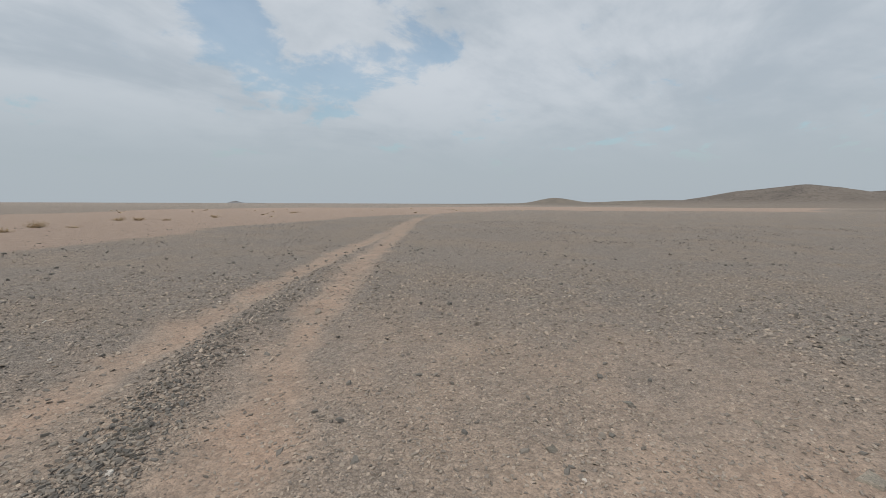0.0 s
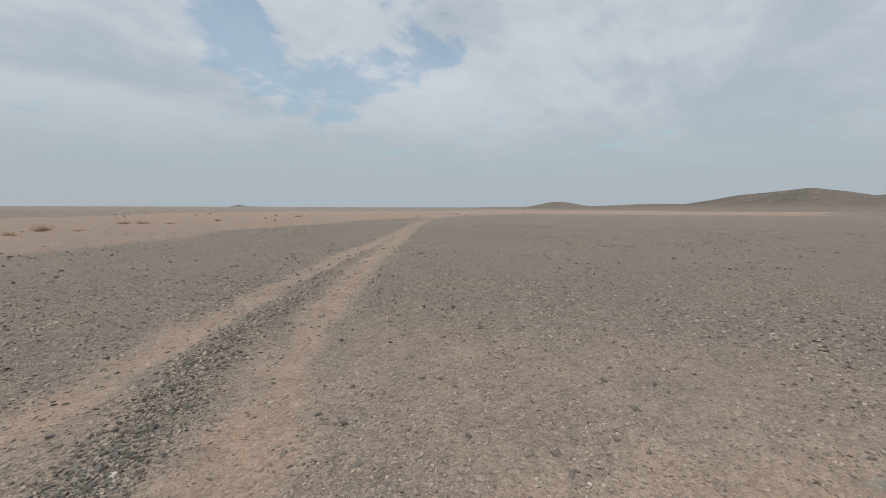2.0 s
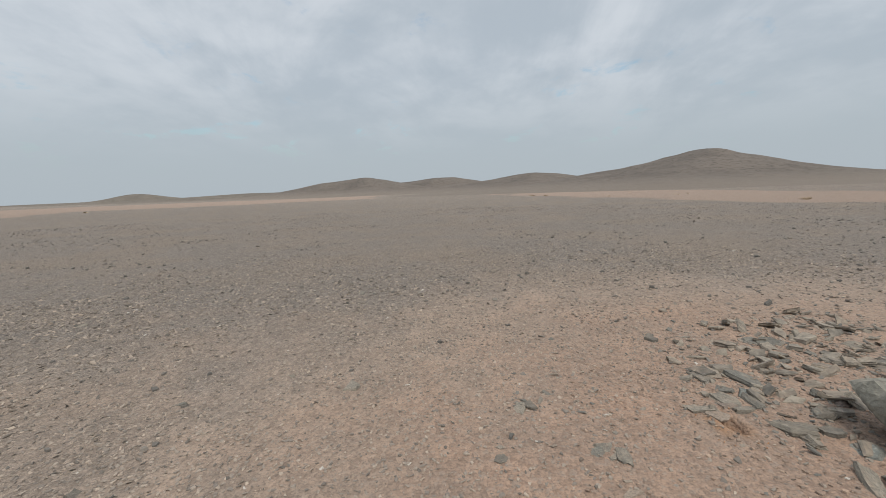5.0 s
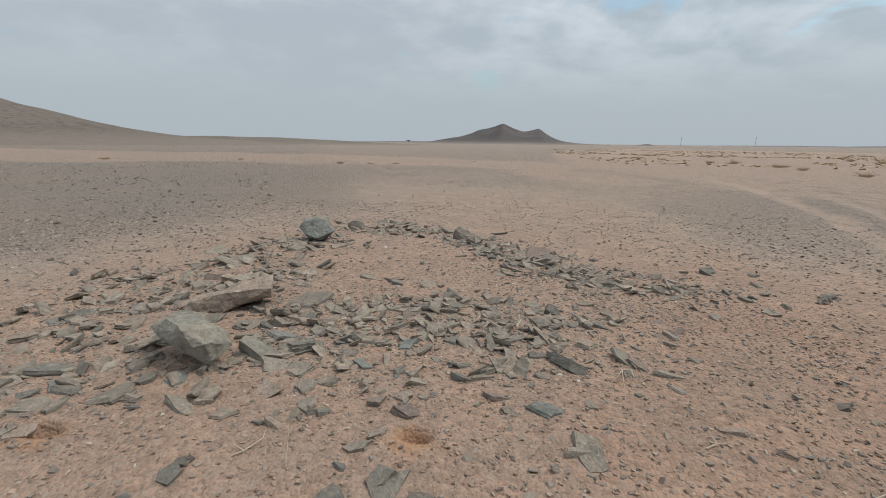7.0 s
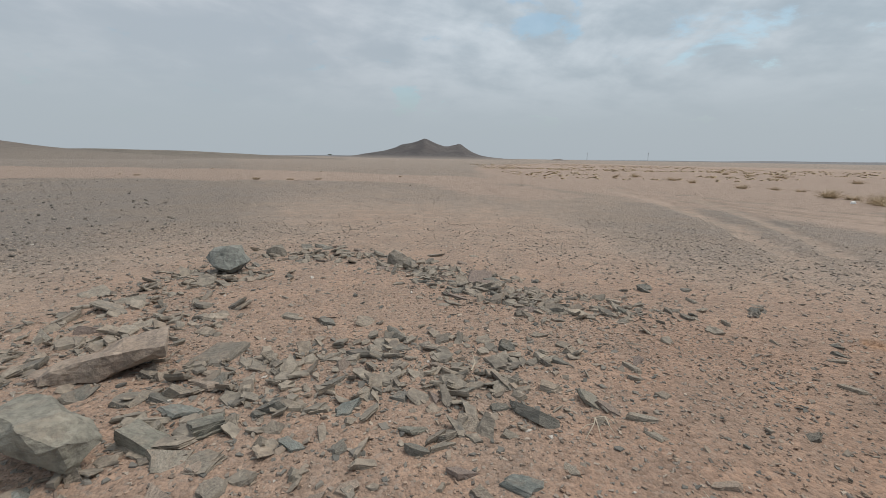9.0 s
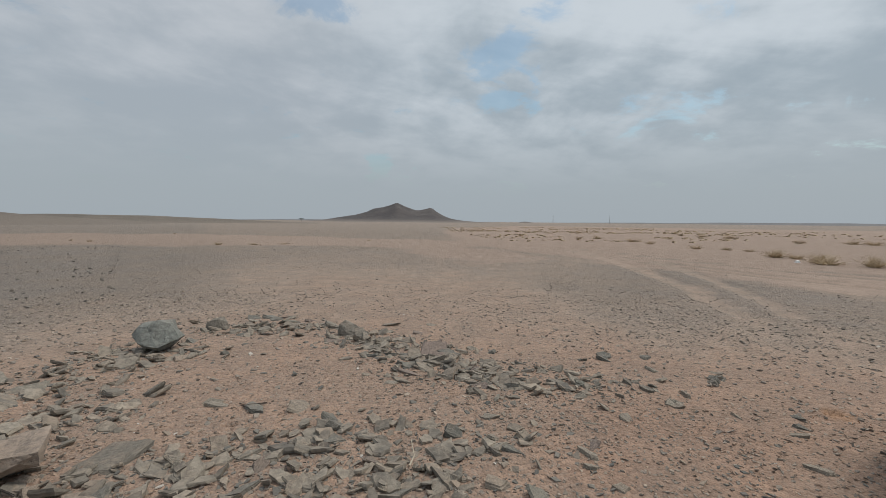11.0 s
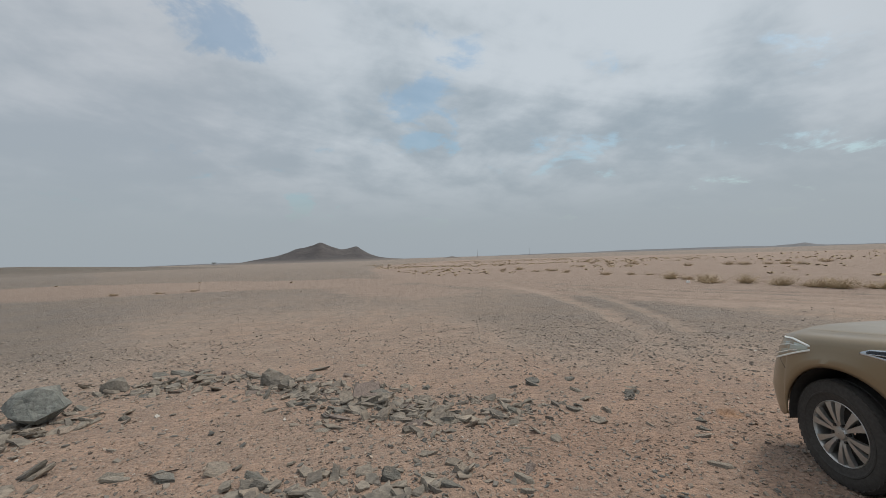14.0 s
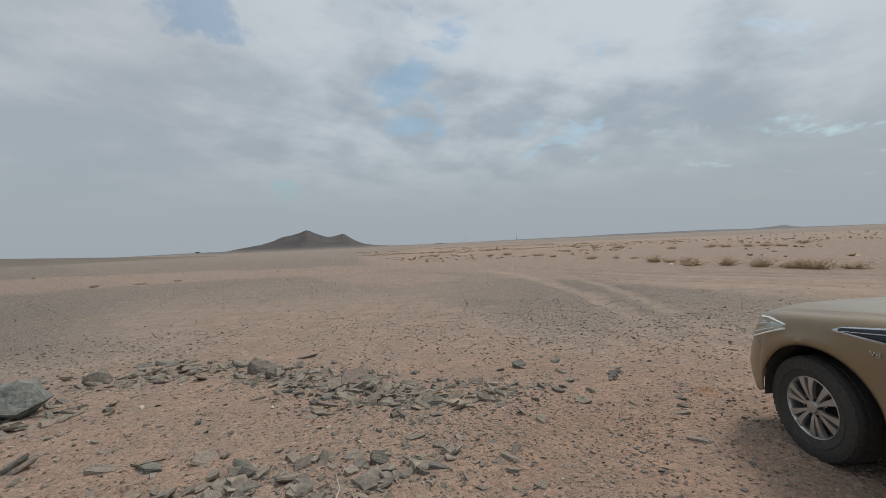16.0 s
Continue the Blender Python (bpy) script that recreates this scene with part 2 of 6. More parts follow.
GROUND = ground_material()
STONE = {
    "grey": stone_material("grey slate", (0.16, 0.147, 0.124), (0.325, 0.29, 0.238), 0.5),
    "dark": stone_material("dark slate", (0.10, 0.10, 0.09), (0.215, 0.206, 0.178), 0.4, 3.0),
    "tan": stone_material("tan stone", (0.225, 0.178, 0.145), (0.37, 0.30, 0.24), 0.5, 5.0),
    "green": stone_material("greenish slate", (0.135, 0.135, 0.114), (0.262, 0.252, 0.21), 0.35, 7.0),
    "purple": stone_material("purplish stone", (0.15, 0.12, 0.106), (0.27, 0.212, 0.182), 0.3, 9.0),
    "blue": stone_material("blue-green rock", (0.115, 0.134, 0.128), (0.24, 0.255, 0.234), 0.35, 11.0),
}
SLATE_HEAP = stone_material("loose slate", (0.115, 0.107, 0.094), (0.31, 0.272, 0.22), 0.5, 13.0, True)
CHIP_GREY = chip_material("grey chips", [(0.0, (0.13, 0.115, 0.10)), (1.0, (0.47, 0.385, 0.31)), (0.2, (0.24, 0.208, 0.18)), (0.8, (0.37, 0.312, 0.257))], 0.004)
CHIP_RING = chip_material("slate chips", [(0.0, (0.13, 0.13, 0.12)), (1.0, (0.36, 0.285, 0.22)), (0.4, (0.215, 0.2, 0.175)), (0.75, (0.28, 0.242, 0.2))], 0.008)
CHIP_SOIL = chip_material("soil chips", [(0.0, (0.135, 0.112, 0.094)), (1.0, (0.47, 0.352, 0.268)), (0.3, (0.27, 0.205, 0.16)), (0.8, (0.375, 0.268, 0.2))], 0.005)
CHIP_DARK = chip_material("dark slate chips", [(0.0, (0.115, 0.108, 0.098)), (1.0, (0.30, 0.255, 0.212)), (0.4, (0.17, 0.156, 0.14)), (0.75, (0.23, 0.203, 0.174))], 0.004)
HILL_BROWN = rock_hill_material("brown hill scree", (0.125, 0.107, 0.093), (0.175, 0.148, 0.126), (0.215, 0.182, 0.152))
HILL_DARK = rock_hill_material("dark hill rock", (0.073, 0.067, 0.069), (0.105, 0.094, 0.092), (0.215, 0.186, 0.162), 0.03, 2.5, 9.0)
HILL_GREY = rock_hill_material("grey gravel rise", (0.15, 0.13, 0.108), (0.20, 0.172, 0.14), (0.24, 0.2, 0.165), 0.05, 1.5, 4.5)
# distance haze is mixed into this colour: paler and bluer than the near hills
HILL_HAZED = rock_hill_material("far hills in haze", (0.135, 0.14, 0.15), (0.19, 0.19, 0.195), (0.26, 0.24, 0.23), 0.01, 0.0, 4.0)
STRAW = plain("dry straw", (0.50, 0.395, 0.262), 0.9, 0, 0.25, 9)
STRAW_DARK = plain("dry scrub", (0.47, 0.36, 0.235), 0.9, 0, 0.3, 9)
ROOT = plain("bleached root", (0.50, 0.43, 0.34), 0.8, 0, 0.3, 30)

# ---------------------------------------------------------------- numbers of the ground
LATTICE = np.random.default_rng(11).random((8, 256, 256))


def lump(x, y, cell, k=0):
    """Smooth value noise, 0 to 1, of about the given cell size in metres."""
    x, y = np.asarray(x, float) / cell + 57.3 * k, np.asarray(y, float) / cell + 31.9 * k
    i, j = np.floor(x).astype(int), np.floor(y).astype(int)
    u, v = x - i, y - j
    u, v = u * u * (3 - 2 * u), v * v * (3 - 2 * v)
    g = LATTICE[k % 8]
    a, b = g[i % 256, j % 256], g[(i + 1) % 256, j % 256]
    c, d = g[i % 256, (j + 1) % 256], g[(i + 1) % 256, (j + 1) % 256]
    return (a * (1 - u) + b * u) * (1 - v) + (c * (1 - u) + d * u) * v


def smooth(v, lo, hi):
    t = np.clip((v - lo) / (hi - lo), 0, 1)
    return t * t * (3 - 2 * t)


def off_line(x, y, pts):
    """Distance to a polyline."""
    best = np.full(np.shape(x), 1e9)
    for (ax, ay), (bx, by) in zip(pts, pts[1:]):
        dx, dy = bx - ax, by - ay
        t = np.clip(((x - ax) * dx + (y - ay) * dy) / (dx * dx + dy * dy), 0, 1)
        best = np.minimum(best, np.hypot(x - ax - t * dx, y - ay - t * dy))
    return best


RUTS = [   # line, half width, bareness
    ([(4.6, -0.4), (2.6, -2.9), (1.09, -4.9), (0.72, -5.47), (0.23, -6.2), (-0.51, -7.14), (-1.73, -8.71), (-3.67, -11.02), (-5.91, -13.59), (-11.84, -20.05), (-30.45, -41.65)], 0.34, 0.74),
    ([(3.0, 0.4), (1.6, -1.2), (0.04, -3.03), (-0.34, -3.76), (-0.61, -4.2), (-1.36, -5.45), (-2.59, -7.27), (-4.87, -10.43), (-10.12, -16.82), (-17.06, -25.22), (-27.07, -37.14), (-45, -56)], 0.40, 0.74),
    ([(5.2, 4.0), (6.0, 5.5), (6.8, 7.0), (7.8, 8.9), (9.2, 12.2), (11.4, 20.0), (12.4, 28)], 0.42, 0.6),
    ([(6.6, 4.6), (7.3, 6.4), (8.35, 8.1), (9.6, 10.2), (11.2, 13.6), (13.4, 20.0)], 0.30, 0.55),
    ([(13.2, 22), (14.6, 15.3), (16.6, 11.8), (17.6, 9.2), (20, 4)], 0.22, 0.3),
    ([(14.6, 24), (16.2, 16.3), (18.2, 12.4), (19.4, 9.6), (22, 4)], 0.22, 0.3),
    ([(12.4, 20), (14.0, 14.2), (15.8, 11.0), (16.6, 8.6), (18.6, 4)], 0.2, 0.3),
    ([(13.8, 30), (15.6, 20), (18.6, 14.6), (20.6, 10.6), (23.4, 5)], 0.22, 0.3),
]
BERM = [(2.0, -2.0), (0.95, -3.2), (0.7, -3.65), (0.45, -4.1), (0.06, -4.91), (-0.64, -6.05), (-1.96, -7.79), (-4.01, -10.38)]
# bare sand: corner points of each stretch, and how soft its edge is
SAND = [
    ([(40, -8), (12, -16), (3.1, -21.3), (0, -23.2), (-6.6, -33), (-21.5, -45.4), (-47, -57), (-88, -76), (-105, -52), (-150, -20), (-260, -30), (-200, -170), (-58, -150), (-16, -128), (10, -84), (50, -55)], 1.6),
    ([(-260, 21), (-123, 21), (-60, 25), (-40, 27.4), (-22.5, 29.6), (-10, 32.0), (-3.5, 30.5), (1, 25.5), (6, 21), (10, 21), (7, 38), (2, 43), (-5.5, 47), (-18, 54), (-31, 57), (-55, 54), (-90, 62), (-245, 46)], 2.0),
    ([(13, 12.6), (14.0, 10.6), (14.3, 8.3), (14.5, 4), (15, -10), (60, -30), (150, -40), (215, 40), (190, 110), (120, 165), (60, 190), (25, 138), (14, 100), (8, 60), (6.6, 38), (8, 26), (9.6, 19.6), (11.6, 16)], 1.2),
]
HOLES = [(0.12, 2.86, 0.075), (-2.18, 2.56, 0.085), (5.06, 5.02, 0.07), (-0.825, 5.34, 0.045)]


def inside(x, y, pts):
    """Distance to a closed outline, positive within it."""
    odd = np.zeros(np.shape(x), bool)
    for (ax, ay), (bx, by) in zip(pts, pts[1:] + pts[:1]):
        cross = (ay > y) != (by > y)
        odd ^= cross & (x < (bx - ax) * (y - ay) / (by - ay if by != ay else 1e-9) + ax)
    return np.where(odd, 1.0, -1.0) * off_line(x, y, pts + pts[:1])


def masks(x, y):
    """How sandy, how red and how rutted the ground is."""
    x, y = np.asarray(x, float), np.asarray(y, float)
    wob = (lump(x, y, 6, 1) - 0.5) * 5 + (lump(x, y, 1.6, 2) - 0.5) * 1.4
    rut, bare = np.zeros(np.shape(x)), np.zeros(np.shape(x))
    for pts, half, much in RUTS:
        d = off_line(x, y, pts) + (lump(x, y, 0.7, 3) - 0.5) * 0.3 + (lump(x, y, 0.22, 6) - 0.5) * 0.2
        r = 1 - smooth(d, half * 0.2, half * 1.9)
        rut, bare = np.maximum(rut, r), np.maximum(bare, r * much)
    sand = np.zeros(np.shape(x))
    dist = np.hypot(x, y)
    for pts, soft in SAND:
        k = soft * (1 + dist / 70)
        sand = np.maximum(sand, smooth(inside(x, y, pts) + wob * 0.35 * k, -k, k))
    sand = sand * (0.82 + 0.18 * smooth(lump(x, y, 17, 4), 0.3, 0.7))
    soil = 1 - smooth(np.hypot((x - 0.3) / 1.25, y - 5.0) + wob * 0.45, 2.6, 10.0)
    soil = np.maximum(soil, 0.42 * (1 - smooth(np.hypot(x + 1.0, y + 0.3) + wob * 0.6, 2.0, 9.5)))
    east = (1 - smooth(np.hypot(x - 4.5, y - 4) + wob * 0.3, 3, 5.5)) * 0.9
    grey = smooth(x + 0.25 * wob, 4.2, 6.4) * (1 - smooth(x, 12, 14)) * smooth(y + 0.3 * wob, 5.5, 7.5) * (1 - smooth(y + wob, 15, 21))
    north = (1 - 0.55 * grey) * 0.75 * smooth(y + 0.25 * x + wob, -1, 5) * (1 - 0.6 * smooth(np.hypot(x - 1.5, y - 3) + wob * 1.2, 9, 24)) * smooth(x + 0.45 * y + wob * 0.6, -3, 5)
    brown = np.maximum.reduce([soil, east, north])
    sand = sand * (1 - 0.55 * rut * (x > 12))
    return np.maximum(sand, bare * np.where(y > 3, 0.55, 0.12)), np.maximum(brown, bare), rut


def ground_z(x, y):
    x, y = np.asarray(x, float), np.asarray(y, float)
    r = np.hypot(x, y)
    z = (lump(x, y, 0.8, 4) - 0.5) * 0.018 + (lump(x, y, 0.25, 5) - 0.5) * 0.008
    z = z + (lump(x, y, 55, 6) - 0.5) * 0.5 * smooth(r, 40, 220)
    rut = np.zeros(np.shape(x))
    for pts, half, _ in RUTS:
        rut = np.maximum(rut, 1 - smooth(off_line(x, y, pts), half * 0.4, half * 1.5))
    z = z - rut * 0.045
    z = z + 0.05 * (1 - smooth(off_line(x, y, BERM), 0.08, 0.4)) * (0.5 + lump(x, y, 0.9, 7))
    for hx, hy, hr in HOLES:
        d = np.hypot((x - hx) / 1.5, (y - hy) / 0.8)
        z = z - 0.10 * (1 - smooth(d, hr * 0.35, hr * 1.15)) + 0.018 * np.exp(-((d - hr * 1.7) / (hr * 0.6)) ** 2)
    return z


# ---------------------------------------------------------------- the ground, one sheet to the horizon
def mesh_from(name, verts, faces, mat=None, flat_faces=True):
    me = bpy.data.meshes.new(name)
    me.from_pydata(verts, [], faces)
    if mat:
        me.materials.append(mat)
    if not flat_faces:
        me.polygons.foreach_set("use_smooth", np.ones(len(me.polygons), bool))
    me.update()
    return me


def build_ground():
    turns = 720
    radii = np.r_[np.arange(0.03, 3.2, 0.03), np.arange(3.2, 9.0, 0.06), np.arange(9.0, 22.0, 0.17), 22.0 * 1.052 ** np.arange(0, 107)]
    radii[-1] = 4800
    a = np.linspace(0, 2 * np.pi, turns, endpoint=False)
    x = 0.5 + np.outer(radii, np.cos(a)).ravel()
    y = 2.5 + np.outer(radii, np.sin(a)).ravel()
    co = np.stack([x, y, ground_z(x, y)], 1)
    co = np.vstack([co, [[0.5, 2.5, float(ground_z(0.5, 2.5))]]])
    n = len(radii)
    i = np.arange(n - 1)[:, None] * turns
    j = np.arange(turns)[None, :]
    k = (j + 1) % turns
    quads = np.stack([i + j, i + turns + j, i + turns + k, i + k], -1).reshape(-1, 4)
    me = bpy.data.meshes.new("ground")
    fan = [(n * turns, int(t), int((t + 1) % turns)) for t in range(turns)]
    me.from_pydata(co.tolist(), [], quads.tolist() + fan)
    me.polygons.foreach_set("use_smooth", np.ones(len(me.polygons), bool))
    sand, soil, _ = masks(co[:, 0], co[:, 1])
    fresh = np.zeros(len(co))
    for hx, hy, hr in HOLES[:3]:
        d = np.hypot((co[:, 0] - hx) / 1.3, co[:, 1] - hy + hr * 0.6)
        fresh = np.maximum(fresh, 1 - smooth(d + (lump(co[:, 0], co[:, 1], 0.06, 2) - 0.5) * hr, hr * 0.8, hr * 2.1))
    px, py = co[:, 0], co[:, 1]
    # red soil beside the car's flank, where painted shade deepens the tone
    red_shade = (1 - smooth(np.hypot(px - 4.0, (py - 3.6) / 1.2) + (lump(px, py, 1.3, 3) - 0.5) * 2.2, 1.2, 3.4)) * (0.55 + 0.45 * lump(px, py, 0.5, 1))
    for key, v in (("sand", sand), ("soil", soil), ("fresh", fresh), ("red_shade", red_shade)):
        me.attributes.new(key, "FLOAT", "POINT").data.foreach_set("value", v.astype(np.float32))
    me.materials.append(GROUND)
    me.update()
    return tagged(new("ground", me), "flat gravelly desert plain with sand strips and wheel ruts", "ground", kind="structure")


build_ground()


# ---------------------------------------------------------------- hills
def hill(az, dist, bumps, depth, mat, label, skirt=(0, 0), wide=1.0, name="hill", rough=0.05):
    """bumps: lateral offset to the right, height, half width, sharpness, all in metres as seen from the ring."""
    span = max(abs(u) + 2.6 * b for u, _, b, _ in bumps) * wide
    nx, ny = 180, 48
    u, v = np.meshgrid(np.linspace(-span, span, nx), np.linspace(-2.4 * depth, 2.4 * depth, ny))
    h = np.zeros_like(u)
    for c, top, half, p in bumps:
        bend = (lump(u + 900, v + dist, half * 1.2, 2) - 0.5) * 0.5
        h = h + top * np.exp(-(np.abs((u - c) / half) ** p) - np.abs(v / depth * (1 + bend)) ** 1.8)
    gully = (lump(u, v * 1.4 + dist, span * 0.07, 3) - 0.5) + 0.6 * (lump(u, v + dist, span * 0.03, 4) - 0.5)
    h = h * (1 + rough * 2 * gully) + (lump(u, v + dist, span * 0.02, 5) - 0.5) * rough * 1.6 * np.minimum(1, h / 4)
    edge = np.minimum(smooth(span - np.abs(u), 0, span * 0.25), smooth(2.4 * depth - np.abs(v), 0, depth * 0.6))
    h = h * edge - 0.7 + 0.3 * edge
    verts = np.stack([u, v, h], -1).reshape(-1, 3)
    k = (np.arange(ny - 1)[:, None] * nx + np.arange(nx - 1)[None, :]).ravel()
    faces = np.stack([k, k + 1, k + nx + 1, k + nx], 1)
    ob = new(name, mesh_from(name, verts.tolist(), faces.tolist(), mat, False))
    d = Vector(direction(az, 0)) * dist
    ob.matrix_world = pose(d.x, d.y, 0, 0, 0, az)
    return tagged(ob, label, "hill", "hills on the horizon", "structure")


hill(-0.1, 780, [(0, 21, 32, 1.45), (64, 16, 23, 1.45), (-44, 8, 28, 1.6), (-92, 4, 36, 1.8), (5, 13, 108, 2)], 70, HILL_DARK, "dark rocky twin-peaked hill far across the plain", rough=0.045)
hill(55.1, 280, [(0, 11, 38, 1.6), (-14, 9.5, 90, 1.7), (-66, 2.2, 32, 2)], 75, HILL_BROWN, "broad brown scree hill with a rounded peak")
hill(75.4, 380, [(0, 11.5, 60, 1.9), (0, 3.5, 150, 2)], 70, HILL_BROWN, "low rounded brown gravel hill")
hill(89.0, 430, [(-6, 5, 46, 2.6), (28, 3.5, 40, 2.2), (0, 8, 130, 2)], 60, HILL_BROWN, "long low flat-topped brown hill")
hill(98.2, 400, [(0, 8.5, 34, 1.8), (-46, 4.5, 34, 2), (20, 7.5, 120, 2)], 60, HILL_BROWN, "rounded grey-brown gravel hill with a shoulder")
hill(123.8, 700, [(0, 6.5, 34, 2.0), (-24, 3, 24, 2), (30, 3.5, 260, 2)], 60, HILL_GREY, "small low grey hill far off")
hill(108, 520, [(0, 7.0, 160, 2)], 60, HILL_GREY, "faint grey gravel rise between the hills")
hill(33.5, 330, [(0, 3.6, 62, 2.2), (-70, 2.0, 60, 2), (70, 1.5, 50, 2)], 70, HILL_GREY, "long low grey gravel rise")
hill(-17.9, 700, [(0, 3.2, 13, 1.8)], 14, HILL_DARK, "tiny dark rock mound on the plain")
hill(-46, 2500, [(0, 8, 380, 2.4), (-300, 4, 240, 2), (300, 5, 240, 2)], 260, HILL_HAZED, "long pale ridge on the far horizon")
hill(-58.2, 2700, [(0, 13, 42, 1.5), (-70, 6, 60, 1.6), (150, 4, 260, 2), (-200, 4, 220, 2)], 160, HILL_HAZED, "small pale pointed hills on the far horizon")
hill(14, 2600, [(0, 5, 260, 2), (200, 4, 160, 2)], 200, HILL_HAZED, "pale ridge behind the plain")
hill(166.5, 2200, [(0, 10, 24, 2.0), (70, 3, 90, 2)], 60, HILL_HAZED, "small flat-topped mound on the horizon")
hill(-30, 2600, [(0, 4, 300, 2), (300, 3, 300, 2)], 200, HILL_HAZED, "faint pale ridge on the horizon")

# ---------------------------------------------------------------- stones
RNG = np.random.default_rng(5)


def hull(points):
    bm = bmesh.new()
    for p in points:
        bm.verts.new(p)
    out = bmesh.ops.convex_hull(bm, input=bm.verts[:])
    gone = {e for e in out["geom_interior"] + out["geom_unused"] if isinstance(e, bmesh.types.BMVert)}
    bmesh.ops.delete(bm, geom=list(gone), context="VERTS")
    bmesh.ops.recalc_face_normals(bm, faces=bm.faces[:])
    return bm


def slab_points(n, rng, taper=0.85):
    """Corners of a broken slab: an uneven angular outline, a flat and slightly tilted top. Unit box, resting on z = 0."""
    a = (np.arange(n) + rng.uniform(-0.38, 0.38, n)) * 2 * np.pi / n + rng.uniform(0, 6)
    r = rng.uniform(0.36, 0.58, n)
    low = np.stack([r * np.cos(a), r * np.sin(a), rng.uniform(0.0, 0.3, n)], 1)
    tilt = rng.uniform(-0.3, 0.3, 2)
    top = low * [1, 1, 0] * rng.uniform(taper - 0.14, taper + 0.14, (n, 1)) + np.r_[rng.uniform(-0.07, 0.07, 2), 0]
    top[:, 2] = 0.85 + top[:, :2] @ tilt
    return np.vstack([low, top])


def rough_stone(seed, n=5):
    """A broken slate: ragged angular outline, thin layers that stand out unevenly, a wedge-shaped top. Unit box."""
    rng = np.random.default_rng(seed)
    a = (np.arange(n) + rng.uniform(-0.36, 0.36, n)) * 2 * np.pi / n + rng.uniform(0, 6)
    corner = np.stack([np.cos(a), np.sin(a)], 1) * rng.uniform(0.34, 0.64, (n, 1))
    line = []
    for p, q in zip(corner, np.roll(corner, -1, 0)):
        k = int(rng.integers(2, 4))
        for t in range(k):
            off = np.array([q[1] - p[1], p[0] - q[0]]) * (rng.uniform(-0.10, 0.07) if t else 0.0)
            line.append(p + (q - p) * (t + (rng.uniform(-0.2, 0.2) if t else 0)) / k + off)
    line = np.array(line)
    m = len(line)
    tilt, drift = rng.uniform(-0.5, 0.5, 2), rng.uniform(-0.1, 0.1, 2)
    top = lambda p: np.clip(0.82 + p @ tilt, 0.3, 1.25)
    rings = []
    steps = ((0.0, rng.uniform(0.86, 0.98)), (0.3, rng.uniform(0.96, 1.06)), (0.36, rng.uniform(0.90, 1.02)), (0.7, rng.uniform(0.92, 1.02)), (0.76, rng.uniform(0.84, 0.96)), (1.0, rng.uniform(0.86, 0.96)))
    if seed % 4:
        steps = ((0.0, rng.uniform(0.86, 0.98)), (0.5, rng.uniform(0.97, 1.04)), (1.0, rng.uniform(0.86, 0.97)))
    for f, grow in steps:
        p = line * (grow + rng.uniform(-0.05, 0.05, (m, 1))) + drift * f
        z = f * np.array([top(q) for q in p]) + rng.uniform(-0.02, 0.02, m) * (f > 0)
        rings.append(np.column_stack([p, z]))
    p = line * rng.uniform(0.45, 0.62, (m, 1)) + drift
    rings.append(np.column_stack([p, [top(q) for q in p] + rng.uniform(-0.01, 0.05, m)]))
    verts = np.vstack(rings + [[[drift[0], drift[1], top(drift) + rng.uniform(-0.05, 0.05)]]])
    faces = []
    for r in range(len(rings) - 1):
        for k in range(m):
            b = (k + 1) % m
            faces.append((r * m + k, r * m + b, r * m + m + b))
            faces.append((r * m + k, r * m + m + b, r * m + m + k))
    last = (len(rings) - 1) * m
    faces += [(last + k, last + (k + 1) % m, len(verts) - 1) for k in range(m)]
    faces.append(tuple(range(m))[::-1])
    return mesh_from("stone", verts.tolist(), faces)


STONE_MESHES = {k: [] for k in STONE}
for k in STONE:
    for i in range(7):
        me = rough_stone(100 + i + 10 * len(k) + ord(k[0]), 4 + i % 3)
        me.materials.append(STONE[k])
        STONE_MESHES[k].append(me)

STONE_LABEL = {
    "grey": "broken flat grey slate stone lying on the soil",
    "dark": "dark grey slate slab lying on reddish soil",
    "tan": "pale tan angular stone among the slates",
    "green": "greenish grey slate fragment in the stone ring",
    "purple": "purplish brown weathered stone in the ring",
    "blue": "blue-green angular rock lying on the soil",
}


def stone(x, y, length, width, thick, yaw, tilt, kind, label="", group="stones of the ring"):
    me = STONE_MESHES[kind][int(RNG.integers(7))]
    ob = new("stone", me)
    side, tilt = float(RNG.uniform(0, 360)), min(tilt * 1.6, 34)
    z = float(ground_z(x, y)) - 0.3 * thick - 0.14 * math.sin(radians(tilt)) * width
    lean = Matrix.Rotation(radians(tilt), 4, Vector((math.cos(radians(side)), math.sin(radians(side)), 0)))
    ob.matrix_world = Matrix.Translation((x, y, z)) @ lean @ pose(0, 0, 0, 0, 0, yaw) @ Matrix.Diagonal((length * 1.1, max(width * 1.22, length * 0.5), thick * 0.95, 1))
    return tagged(ob, label or STONE_LABEL[kind], "stone", group)



